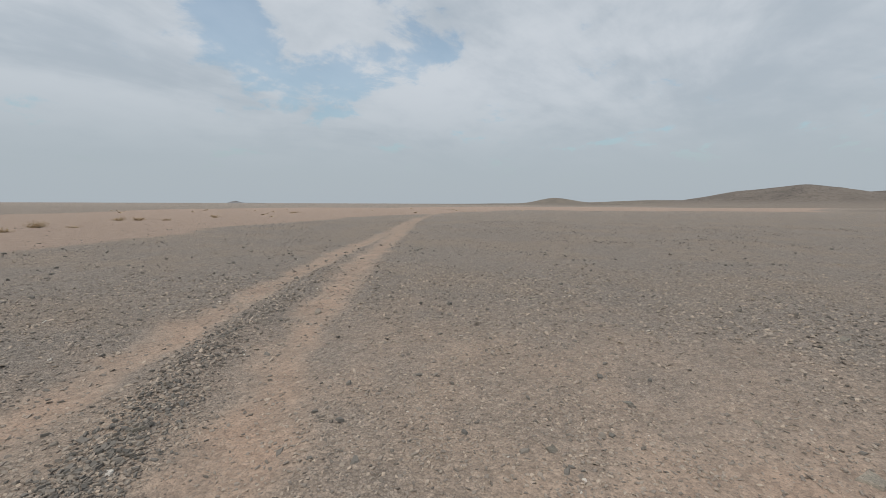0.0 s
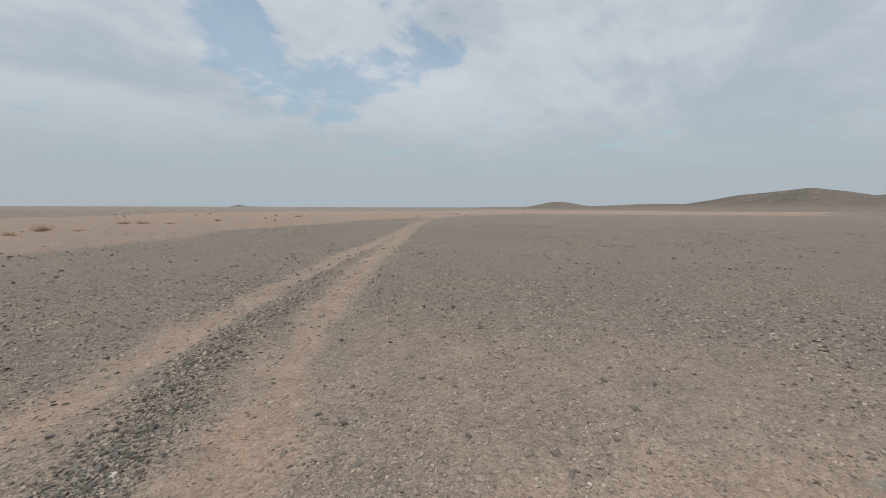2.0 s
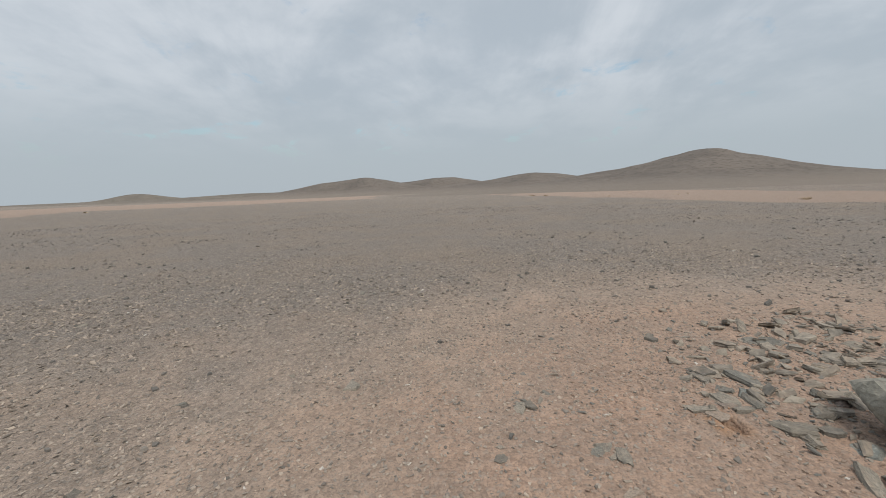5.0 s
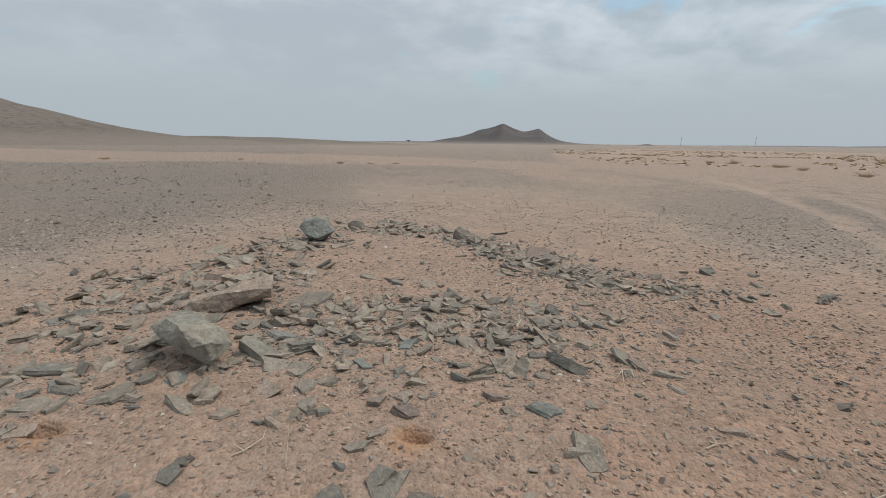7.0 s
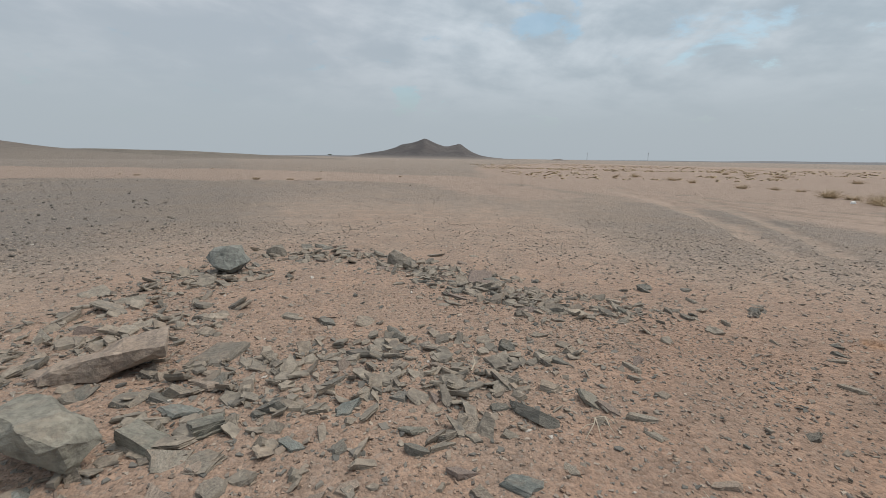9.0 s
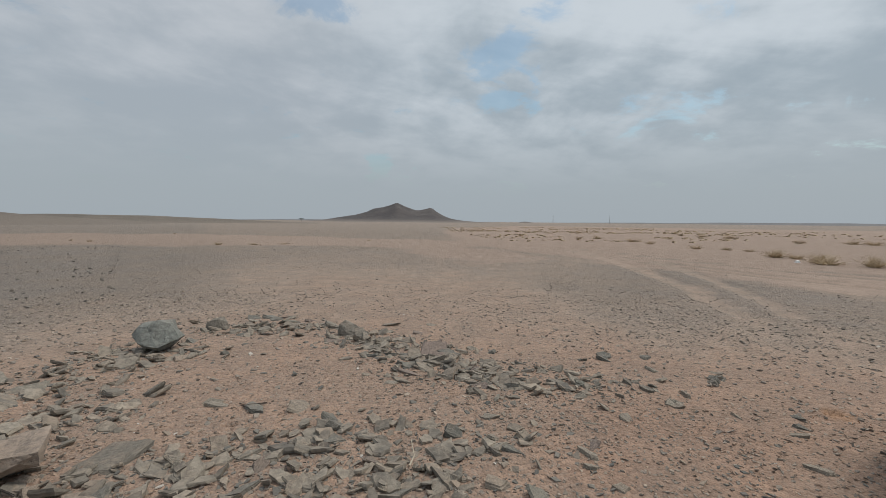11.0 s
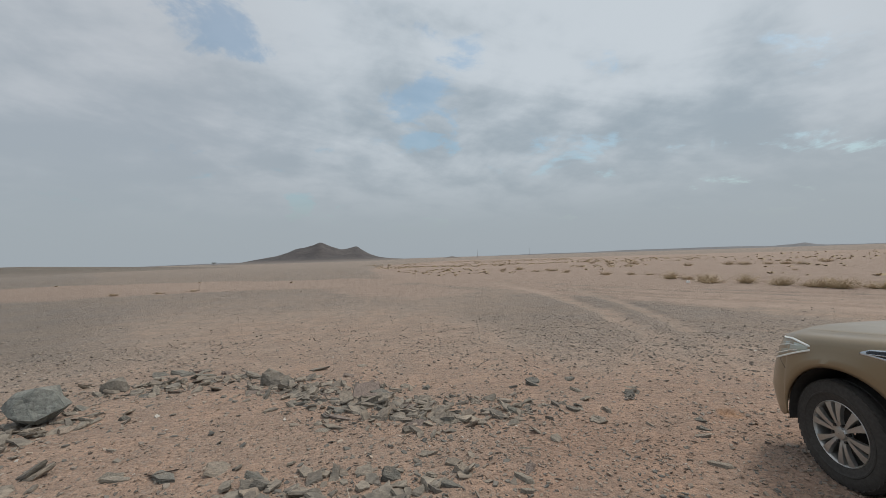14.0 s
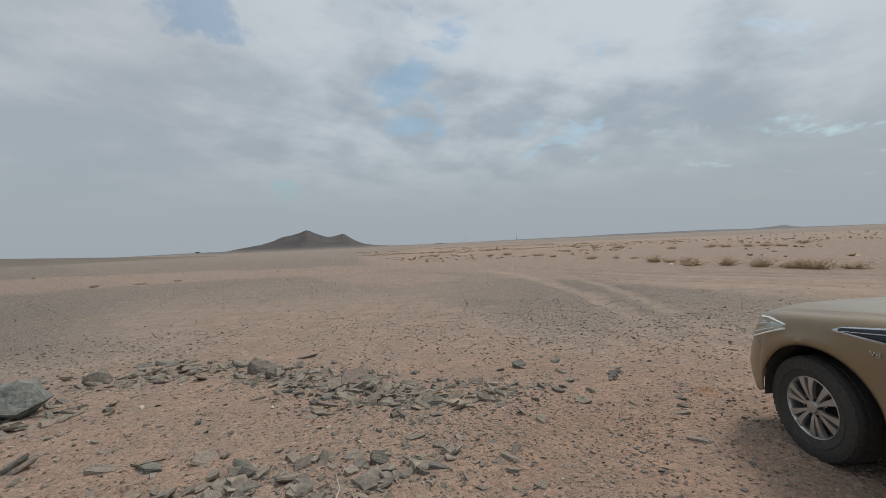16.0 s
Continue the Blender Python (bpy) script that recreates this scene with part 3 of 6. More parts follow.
# the large rocks of the ring
def big_rock(name, seed, points, mat, label, m, chips=12, amount=0.03, keep=0.98, facet=0.11, scale=11):
    """A large broken block: the hull of some corners, its edges struck off by many flat breaks, with a rough skin."""
    rng = np.random.default_rng(seed)
    bm = hull([Vector(p) for p in points])
    for _ in range(chips):
        n = Vector(rng.normal(0, 1, 3)).normalized()
        mid = sum((v.co for v in bm.verts), Vector()) / len(bm.verts)
        reach = max((v.co - mid).dot(n) for v in bm.verts)
        cut = bmesh.ops.bisect_plane(bm, geom=bm.verts[:] + bm.edges[:] + bm.faces[:], plane_co=mid + n * reach * float(rng.uniform(keep - 0.07, keep + 0.04)), plane_no=n, clear_outer=True)
        rim = [e for e in cut["geom_cut"] if isinstance(e, bmesh.types.BMEdge)]
        if rim:
            bmesh.ops.contextual_create(bm, geom=rim)
    bmesh.ops.triangulate(bm, faces=bm.faces[:])
    off = Vector((seed * 5.3, seed, 0))

    def roughen(longest, amount, scale):
        for _ in range(3):
            long = [e for e in bm.edges if e.calc_length() > longest]
            if long:
                bmesh.ops.subdivide_edges(bm, edges=long, cuts=1)
                bmesh.ops.triangulate(bm, faces=bm.faces[:])
        bm.normal_update()
        shift = [v.normal * noise.noise(v.co * scale + off) * amount + Vector((noise.noise(v.co * scale + off * 2), noise.noise(v.co * scale - off), 0)) * amount * 0.5 for v in bm.verts]
        for v, d in zip(bm.verts, shift):
            v.co += d

    roughen(facet, amount, scale)      # broken facets
    roughen(0.03, 0.0045, 40)   # rough skin
    me = bpy.data.meshes.new(name)
    bm.to_mesh(me)
    bm.free()
    me.materials.append(mat)
    ob = new(name, me)
    ob.matrix_world = m
    return tagged(ob, label, "rock", "large rocks of the ring")


# long pale slab, its broken side to the south
big_rock("rock_slab", 1, [(-.43, .23, .05), (-.36, .06, .02), (-.24, -.01, 0), (0, -.14, .02), (.13, -.16, .06), (.46, -.23, .13), (-.34, .09, .09), (-.06, -.07, .19), (.18, -.17, .23),
         (.48, -.27, .25), (-.38, .25, .08), (-.19, .16, .15), (.21, .15, .24), (.53, .1, .27), (-.25, .24, 0), (.2, .17, .02), (.46, .1, .08)], STONE["tan"],
         "long flat pale grey-brown slab of rock", pose(-2.33, 4.5, 0.0, 0, 0, 37.6), 2, 0.045, 1.02, 0.14, 7)
# leaning block
big_rock("rock_block", 2, [(-.28, .3, .27), (-.12, .49, .31), (.05, .28, .33), (.2, -.02, .24), (.25, -.18, .17), (.09, -.24, .06), (.01, -.18, .10), (-.13, -.04, .20), (-.27, .2, .26),
         (-.03, -.22, .24), (.07, -.24, .27), (.12, -.06, .36), (-.06, -.12, .37), (-.16, .12, .37), (-.02, .3, .04), (.1, .1, 0), (.16, .05, .05), (-.14, .3, .1)], STONE["green"],
         "large angular greenish grey rock leaning on smaller slates", pose(-1.82, 3.45, 0.0, 0, 0, 41.4), 9, 0.035, 0.98, 0.15, 7)
# the boulder on the far side
big_rock("rock_boulder", 3, [(-.1, -.08, 0), (.07, -.14, 0), (.12, .15, 0), (-.12, .15, 0), (-.37, 0, .24), (-.22, -.25, .17), (.08, -.27, .1), (.36, -.1, .18),
         (.3, .2, .16), (-.22, .25, .22), (-.3, -.03, .34), (-.12, -.1, .37), (.02, 0, .42), (.2, .0, .38), (.16, .2, .40), (-.2, .2, .39)], STONE["blue"],
         "blue-green boulder standing on flat slates", pose(-2.70, 7.70, 0.0, 0, 0, 4) @ Matrix.Diagonal((0.9, 0.84, 1.0, 1)), 6, 0.05, 0.99, 0.16, 6)
big_rock("rock", 4, [(-.2, -.08, 0), (.05, -.16, 0), (.26, -.06, 0), (.22, .12, 0), (-.2, .12, 0), (-.18, -.02, .19), (-.1, .06, .24), (.06, .08, .17), (.04, -.1, .1)],
         STONE["dark"], "dark grey pointed rock in the stone ring", pose(-0.05, 8.3, -0.01, 0, 0, -4), 1, 0.045, 1.02, 0.12, 8)
big_rock("rock", 5, [(-.2, -.08, 0), (.18, -.11, 0), (.2, .08, 0), (-.16, .11, 0), (-.17, -.05, .12), (-.11, .03, .18), (.05, -.07, .16), (.17, -.02, .12), (.08, .08, .17), (-.02, -.12, .05)],
         STONE["dark"], "wedge-shaped dark grey rock in the stone ring", pose(-2.36, 8.85, 0.0, 0, 0, 5) @ Matrix.Diagonal((0.9, 1, 1.1, 1)), 3, 0.03, 1.0, 0.11, 8)

# the stones that stand out one by one
stone(-3.62, 5.73, 0.32, 0.39, 0.102, -13, 13, "grey")
stone(-3.10, 5.38, 0.25, 0.12, 0.156, 15, 30, "purple")
stone(-3.91, 6.55, 0.37, 0.40, 0.067, -20, 14, "grey")
stone(-3.19, 6.04, 0.73, 0.32, 0.053, -1, 17, "grey")
stone(-3.30, 6.38, 0.47, 0.32, 0.055, 12, 9, "green")
stone(-1.92, 4.61, 0.14, 0.17, 0.035, 7, 25, "tan")
stone(-1.60, 3.37, 0.18, 0.09, 0.156, -23, 30, "grey")
stone(-2.34, 2.50, 0.17, 0.14, 0.051, -5, 17, "grey")
stone(-3.46, 4.87, 0.21, 0.18, 0.042, -15, 8, "green")
stone(-3.45, 5.25, 0.24, 0.29, 0.062, 18, 20, "grey")
stone(-2.62, 5.84, 0.21, 0.16, 0.030, -10, 14, "grey")
stone(-3.86, 5.19, 0.14, 0.18, 0.036, 17, 13, "purple")
stone(-1.99, 9.62, 0.32, 0.22, 0.06, 2, 10, "dark")
stone(-1.23, 9.30, 0.33, 0.40, 0.051, -7, 15, "green")
stone(0.41, 7.71, 0.39, 0.48, 0.070, 1, 15, "grey")
stone(1.24, 7.17, 0.39, 0.46, 0.080, -19, 23, "purple")
stone(1.43, 6.91, 0.22, 0.28, 0.063, 2, 13, "grey")
stone(0.29, 7.18, 0.21, 0.26, 0.047, -5, 21, "grey")
stone(-1.55, 4.84, 0.55, 0.38, 0.083, 1, 7, "dark")
stone(-1.02, 4.79, 0.19, 0.10, 0.154, -15, 30, "grey")
stone(-1.16, 5.85, 0.21, 0.15, 0.030, -6, 21, "grey")
stone(-0.76, 5.78, 0.22, 0.18, 0.035, 20, 12, "purple")
stone(-0.23, 5.65, 0.33, 0.23, 0.044, -8, 12, "grey")
stone(0.10, 5.40, 0.32, 0.29, 0.059, -1, 26, "dark")
stone(-0.03, 4.90, 0.29, 0.26, 0.059, 3, 18, "grey")
stone(-0.05, 4.17, 0.15, 0.19, 0.049, -8, 10, "grey")
stone(0.33, 3.76, 0.18, 0.14, 0.045, 22, 16, "green")
stone(-0.00, 2.52, 0.24, 0.11, 0.053, 14, 14, "dark")
stone(0.52, 4.65, 0.19, 0.14, 0.036, 7, 15, "purple")
stone(0.36, 4.50, 0.14, 0.13, 0.027, -7, 12, "grey")
stone(0.88, 4.51, 0.14, 0.11, 0.023, 19, 17, "green")
stone(0.57, 5.16, 0.17, 0.15, 0.033, -18, 19, "grey")
stone(0.40, 4.99, 0.17, 0.15, 0.035, 20, 13, "grey")
stone(-0.18, 4.55, 0.15, 0.12, 0.030, -11, 22, "purple")
stone(2.57, 6.46, 0.21, 0.16, 0.033, -24, 26, "grey")
stone(2.11, 6.07, 0.18, 0.22, 0.051, 3, 12, "dark")
stone(1.65, 5.99, 0.20, 0.21, 0.041, 19, 10, "purple")
stone(2.70, 6.15, 0.20, 0.14, 0.030, 2, 25, "grey")
stone(3.02, 5.99, 0.14, 0.17, 0.030, 19, 18, "dark")
stone(2.35, 4.67, 0.19, 0.15, 0.044, -15, 28, "purple")
stone(2.51, 5.05, 0.14, 0.15, 0.030, 11, 12, "grey")
stone(1.70, 4.09, 0.20, 0.16, 0.054, 8, 15, "green")
stone(1.67, 3.83, 0.15, 0.10, 0.035, 10, 19, "grey")
stone(3.05, 3.62, 0.17, 0.08, 0.042, -0, 28, "dark")
stone(3.67, 5.83, 0.15, 0.12, 0.032, 12, 17, "dark")
stone(4.63, 5.97, 0.15, 0.15, 0.044, -14, 13, "dark")
stone(3.66, 5.40, 0.17, 0.10, 0.030, 14, 25, "grey")
stone(3.51, 5.97, 0.14, 0.14, 0.028, 12, 20, "grey")
stone(1.67, 6.52, 0.22, 0.24, 0.044, -14, 14, "purple")
stone(1.51, 6.45, 0.22, 0.24, 0.044, 25, 9, "grey")
stone(1.48, 6.99, 0.24, 0.25, 0.043, 10, 22, "grey")
stone(1.88, 6.78, 0.23, 0.24, 0.042, -13, 18, "green")
stone(0.98, 2.73, 0.13, 0.05, 0.023, 6, 20, "grey")
stone(-1.53, 9.44, 0.26, 0.16, 0.079, 11, 8, "dark")
stone(-1.67, 9.11, 0.14, 0.10, 0.058, 23, 10, "dark")
stone(-1.46, 9.58, 0.23, 0.15, 0.053, 9, 10, "purple")
stone(-1.31, 9.54, 0.20, 0.14, 0.052, -1, 12, "grey")
stone(0.46, 7.72, 0.32, 0.17, 0.061, 17, 10, "grey")
stone(0.58, 8.39, 0.21, 0.10, 0.054, 21, 12, "grey")
stone(0.69, 7.45, 0.14, 0.10, 0.041, 12, 14, "purple")
stone(1.04, 7.20, 0.17, 0.10, 0.057, -14, 12, "tan")
stone(1.25, 7.13, 0.29, 0.21, 0.065, -8, 14, "purple")
stone(1.50, 7.00, 0.22, 0.15, 0.050, -23, 16, "grey")
stone(1.36, 6.62, 0.16, 0.10, 0.067, -7, 20, "dark")
stone(1.57, 6.40, 0.17, 0.12, 0.055, -8, 12, "grey")
stone(1.69, 6.64, 0.13, 0.07, 0.052, 5, 20, "purple")
stone(1.72, 6.06, 0.17, 0.10, 0.061, -14, 26, "dark")
stone(2.03, 6.31, 0.23, 0.15, 0.055, -22, 12, "grey")
stone(2.16, 6.15, 0.20, 0.12, 0.054, -1, 16, "dark")
stone(2.33, 6.70, 0.17, 0.10, 0.040, -15, 10, "dark")
stone(0.37, 7.20, 0.23, 0.17, 0.057, -5, 12, "dark")
stone(0.52, 6.92, 0.13, 0.10, 0.043, -3, 14, "dark")
stone(-0.69, 7.89, 0.13, 0.07, 0.032, 28, 8, "dark")
stone(-1.40, 8.45, 0.24, 0.18, 0.035, 33, 8, "purple")
stone(-0.28, 7.93, 0.26, 0.14, 0.032, -1, 6, "purple")
stone(0.90, 6.74, 0.36, 0.26, 0.029, -4, 5, "dark")
stone(0.18, 7.83, 0.21, 0.15, 0.053, 24, 24, "dark")
stone(-1.07, 8.76, 0.23, 0.12, 0.036, 4, 8, "dark")
stone(-0.90, 9.30, 0.20, 0.14, 0.069, -4, 10, "purple")
stone(-0.64, 8.98, 0.19, 0.11, 0.063, 9, 12, "grey")
stone(-0.45, 8.96, 0.29, 0.18, 0.081, 11, 14, "grey")
stone(-0.30, 8.71, 0.23, 0.17, 0.063, 14, 10, "dark")
stone(0.55, 8.90, 0.36, 0.25, 0.058, 5, 10, "grey")
stone(1.31, 7.67, 0.22, 0.12, 0.055, -7, 18, "purple")
stone(1.44, 7.44, 0.26, 0.20, 0.053, 10, 20, "dark")
stone(2.07, 7.18, 0.16, 0.11, 0.069, -11, 30, "dark")
stone(1.83, 7.36, 0.20, 0.14, 0.044, -5, 12, "grey")
stone(1.17, 7.55, 0.20, 0.12, 0.051, -3, 16, "dark")
stone(1.07, 8.27, 0.22, 0.12, 0.040, 1, 8, "purple")
stone(1.34, 8.82, 0.20, 0.12, 0.032, 7, 6, "grey")
stone(1.62, 7.18, 0.19, 0.13, 0.048, 11, 14, "grey")
stone(1.85, 6.70, 0.14, 0.10, 0.029, -29, 8, "grey")
stone(0.84, 7.18, 0.19, 0.14, 0.037, -10, 10, "dark")
stone(-1.92, 9.36, 0.23, 0.17, 0.048, 7, 10, "grey")
stone(-1.87, 8.98, 0.22, 0.11, 0.058, 29, 10, "purple")
stone(-1.76, 8.39, 0.28, 0.20, 0.035, 8, 6, "dark")
stone(-2.08, 9.03, 0.26, 0.20, 0.058, 17, 8, "grey")
stone(0.34, 6.48, 0.13, 0.08, 0.027, -3, 8, "grey")
stone(0.60, 6.44, 0.16, 0.10, 0.032, 13, 10, "grey")
stone(0.65, 6.22, 0.16, 0.10, 0.029, -13, 8, "grey")
stone(-0.36, 7.61, 0.15, 0.10, 0.027, 29, 6, "grey")
stone(-3.57, 3.98, 0.20, 0.19, 0.050, 40, 4, "grey")
stone(-3.43, 3.76, 0.18, 0.16, 0.050, 66, 6, "grey")
stone(-3.17, 3.84, 0.13, 0.07, 0.040, 69, 12, "dark")
stone(-2.93, 3.98, 0.29, 0.15, 0.050, 65, 9, "grey")
stone(-3.00, 4.09, 0.30, 0.13, 0.050, 68, 4, "grey")
stone(-3.30, 4.23, 0.15, 0.07, 0.040, 8, 8, "dark")
stone(-3.13, 4.23, 0.13, 0.09, 0.040, 68, 8, "dark")
stone(-2.74, 3.20, 0.20, 0.18, 0.040, 75, 11, "grey")
stone(-2.59, 2.98, 0.22, 0.21, 0.070, 26, 10, "blue")
stone(-2.34, 2.78, 0.22, 0.09, 0.050, 107, 7, "grey")
stone(-1.95, 2.94, 0.17, 0.21, 0.080, 63, 15, "grey")
stone(-1.53, 2.90, 0.28, 0.09, 0.060, -24, 10, "grey")
stone(-1.45, 2.98, 0.20, 0.08, 0.040, -9, 6, "tan")
stone(-2.01, 3.17, 0.15, 0.11, 0.060, 40, 3, "dark")
stone(-1.82, 3.21, 0.24, 0.16, 0.060, 45, 14, "blue")
stone(-1.14, 2.46, 0.13, 0.04, 0.070, 20, 17, "dark")
stone(-2.39, 3.61, 0.17, 0.11, 0.090, 95, 19, "purple")
stone(-1.42, 3.68, 0.40, 0.26, 0.150, 8, 14, "green")
stone(-1.19, 3.48, 0.24, 0.22, 0.070, 55, 9, "grey")
stone(-0.97, 3.42, 0.13, 0.10, 0.050, 44, 10, "tan")
stone(-1.07, 3.18, 0.26, 0.22, 0.050, 14, 13, "tan")
stone(-0.78, 3.28, 0.18, 0.18, 0.050, 49, 5, "grey")
stone(-1.87, 4.15, 0.30, 0.17, 0.070, 64, 13, "dark")
stone(-1.60, 4.14, 0.27, 0.09, 0.060, -10, 11, "dark")
stone(-1.80, 4.50, 0.28, 0.09, 0.090, 107, 20, "tan")
stone(-1.36, 4.37, 0.38, 0.20, 0.070, -23, 11, "tan")
stone(-0.96, 4.68, 0.18, 0.13, 0.130, 50, 21, "grey")
stone(-1.39, 3.99, 0.38, 0.09, 0.060, -25, 10, "blue")
stone(-0.98, 3.88, 0.18, 0.15, 0.070, 55, 21, "grey")
stone(-0.75, 4.06, 0.35, 0.08, 0.070, -34, 15, "dark")
stone(-0.81, 3.96, 0.15, 0.09, 0.050, 29, 11, "dark")
stone(-0.68, 3.60, 0.17, 0.06, 0.110, 85, 22, "grey")
stone(-0.46, 3.62, 0.19, 0.06, 0.070, -36, 10, "blue")
stone(-0.37, 3.34, 0.15, 0.08, 0.070, 52, 16, "grey")
stone(-0.22, 3.16, 0.13, 0.07, 0.080, 48, 10, "purple")
stone(-0.06, 3.24, 0.14, 0.10, 0.060, 8, 11, "tan")
stone(-0.00, 3.07, 0.22, 0.10, 0.080, 14, 13, "purple")
stone(-0.15, 3.58, 0.15, 0.11, 0.070, 62, 22, "blue")
stone(-0.19, 3.98, 0.20, 0.09, 0.060, 46, 6, "blue")
stone(-0.14, 3.84, 0.14, 0.05, 0.050, 54, 9, "grey")
stone(-0.37, 4.37, 0.25, 0.15, 0.050, 39, 7, "blue")
stone(-0.35, 4.66, 0.25, 0.11, 0.090, 74, 18, "purple")
stone(-0.48, 4.80, 0.19, 0.14, 0.050, 63, 5, "grey")
stone(-0.70, 2.93, 0.13, 0.07, 0.070, 64, 20, "grey")
stone(-0.79, 2.83, 0.16, 0.05, 0.050, -9, 9, "tan")
stone(-0.62, 2.97, 0.13, 0.04, 0.080, 80, 23, "dark")
stone(-0.11, 2.83, 0.13, 0.04, 0.050, 40, 12, "grey")
stone(-0.19, 2.72, 0.18, 0.06, 0.050, 31, 5, "grey")
stone(-0.52, 2.99, 0.13, 0.04, 0.050, 36, 10, "dark")
stone(0.73, 3.78, 0.29, 0.18, 0.050, -44, 12, "grey")
stone(1.21, 3.88, 0.42, 0.10, 0.090, -54, 21, "dark")
stone(0.95, 3.25, 0.26, 0.14, 0.060, -20, 4, "blue")
stone(0.61, 3.36, 0.17, 0.08, 0.050, -4, 7, "purple")
stone(0.70, 3.21, 0.16, 0.05, 0.050, -17, 4, "grey")
stone(0.35, 3.54, 0.18, 0.06, 0.070, -21, 11, "dark")
stone(0.49, 3.57, 0.19, 0.08, 0.060, 35, 5, "grey")
stone(0.55, 3.70, 0.22, 0.07, 0.060, 48, 12, "grey")
stone(0.97, 4.00, 0.18, 0.06, 0.050, 3, 4, "dark")
stone(0.95, 3.69, 0.15, 0.06, 0.050, 8, 6, "grey")
stone(1.20, 4.97, 0.21, 0.13, 0.100, -25, 16, "dark")
stone(1.61, 4.70, 0.24, 0.08, 0.060, -26, 12, "dark")
stone(1.78, 4.90, 0.15, 0.12, 0.110, -25, 23, "grey")
stone(0.16, 5.22, 0.36, 0.20, 0.090, 20, 19, "dark")
stone(0.16, 4.97, 0.22, 0.14, 0.050, 8, 5, "dark")
stone(0.02, 4.42, 0.23, 0.15, 0.070, 41, 17, "grey")
stone(0.71, 4.75, 0.14, 0.06, 0.040, -15, 11, "tan")
stone(0.72, 4.22, 0.16, 0.08, 0.050, 24, 4, "blue")
stone(0.45, 4.14, 0.19, 0.06, 0.060, -66, 10, "purple")
stone(0.20, 4.15, 0.17, 0.10, 0.060, -9, 7, "dark")
stone(1.01, 4.28, 0.33, 0.10, 0.050, 39, 9, "grey")
stone(1.08, 4.43, 0.21, 0.13, 0.050, -42, 10, "grey")
stone(1.12, 2.86, 0.19, 0.06, 0.060, 18, 10, "grey")
stone(1.29, 3.36, 0.14, 0.05, 0.030, -55, 9, "grey")
stone(1.77, 3.97, 0.20, 0.07, 0.060, -55, 5, "purple")
stone(1.97, 3.83, 0.23, 0.08, 0.050, -8, 8, "grey")
stone(1.96, 3.65, 0.17, 0.07, 0.030, -49, 4, "grey")
stone(2.14, 3.20, 0.17, 0.06, 0.050, -1, 9, "tan")
stone(2.32, 3.04, 0.13, 0.05, 0.050, -47, 11, "tan")
stone(2.25, 4.54, 0.19, 0.06, 0.060, -63, 7, "grey")
stone(2.20, 4.38, 0.14, 0.05, 0.040, -4, 8, "grey")
stone(2.28, 4.12, 0.13, 0.08, 0.050, -41, 9, "grey")
stone(4.42, 5.79, 0.15, 0.10, 0.100, -84, 20, "dark")
stone(3.57, 5.30, 0.14, 0.10, 0.050, -30, 13, "grey")
stone(2.70, 5.62, 0.24, 0.08, 0.060, 30, 12, "grey")
stone(-1.71, 9.62, 0.36, 0.20, 0.085, -5, 9, "dark")
stone(0.36, 7.51, 0.27, 0.11, 0.090, -1, 16, "grey")
stone(0.63, 7.22, 0.20, 0.08, 0.050, -35, 7, "dark")
stone(0.76, 6.85, 0.18, 0.07, 0.060, -9, 13, "dark")
stone(1.18, 6.87, 0.34, 0.13, 0.100, 13, 14, "grey")
stone(1.36, 6.73, 0.27, 0.10, 0.050, 17, 8, "grey")
stone(0.95, 7.04, 0.29, 0.11, 0.050, 59, 9, "grey")
stone(1.26, 6.31, 0.28, 0.12, 0.070, -36, 8, "grey")
stone(1.50, 6.20, 0.23, 0.12, 0.070, -13, 4, "grey")
stone(1.91, 6.01, 0.35, 0.14, 0.060, -60, 9, "grey")
stone(2.02, 5.92, 0.17, 0.06, 0.100, -33, 6, "dark")
stone(1.44, 7.18, 0.41, 0.16, 0.060, -59, 6, "dark")
stone(1.56, 5.83, 0.20, 0.08, 0.080, 11, 5, "dark")
stone(1.57, 5.25, 0.20, 0.08, 0.050, -0, 6, "grey")
stone(-1.71, 7.44, 0.16, 0.07, 0.080, 22, 14, "dark")
stone(-1.11, 5.77, 0.23, 0.09, 0.050, -5, 8, "grey")
stone(-0.69, 5.66, 0.32, 0.12, 0.060, -42, 6, "dark")
stone(-2.20, 7.24, 0.23, 0.10, 0.080, 71, 11, "tan")
stone(-2.42, 8.06, 0.32, 0.12, 0.050, -37, 11, "dark")
stone(2.52, 6.38, 0.18, 0.07, 0.060, -43, 11, "grey")
stone(2.18, 6.49, 0.20, 0.08, 0.060, -41, 15, "dark")
stone(2.57, 6.03, 0.25, 0.10, 0.050, -39, 5, "dark")
stone(2.85, 5.91, 0.20, 0.08, 0.060, -38, 8, "green")
stone(2.33, 5.76, 0.19, 0.09, 0.050, -31, 7, "grey")
stone(3.41, 5.94, 0.18, 0.07, 0.070, -86, 3, "dark")
stone(3.53, 5.72, 0.20, 0.08, 0.060, -80, 5, "dark")
stone(3.97, 6.32, 0.22, 0.08, 0.050, -75, 8, "grey")
stone(3.13, 5.60, 0.14, 0.05, 0.050, -71, 8, "dark")
stone(3.58, 6.77, 0.37, 0.14, 0.050, -50, 11, "dark")
stone(0.82, 6.55, 0.41, 0.16, 0.040, -42, 9, "purple")
stone(4.61, 4.98, 0.16, 0.06, 0.040, -79, 11, "dark")
stone(4.44, 4.80, 0.15, 0.06, 0.050, -45, 6, "dark")
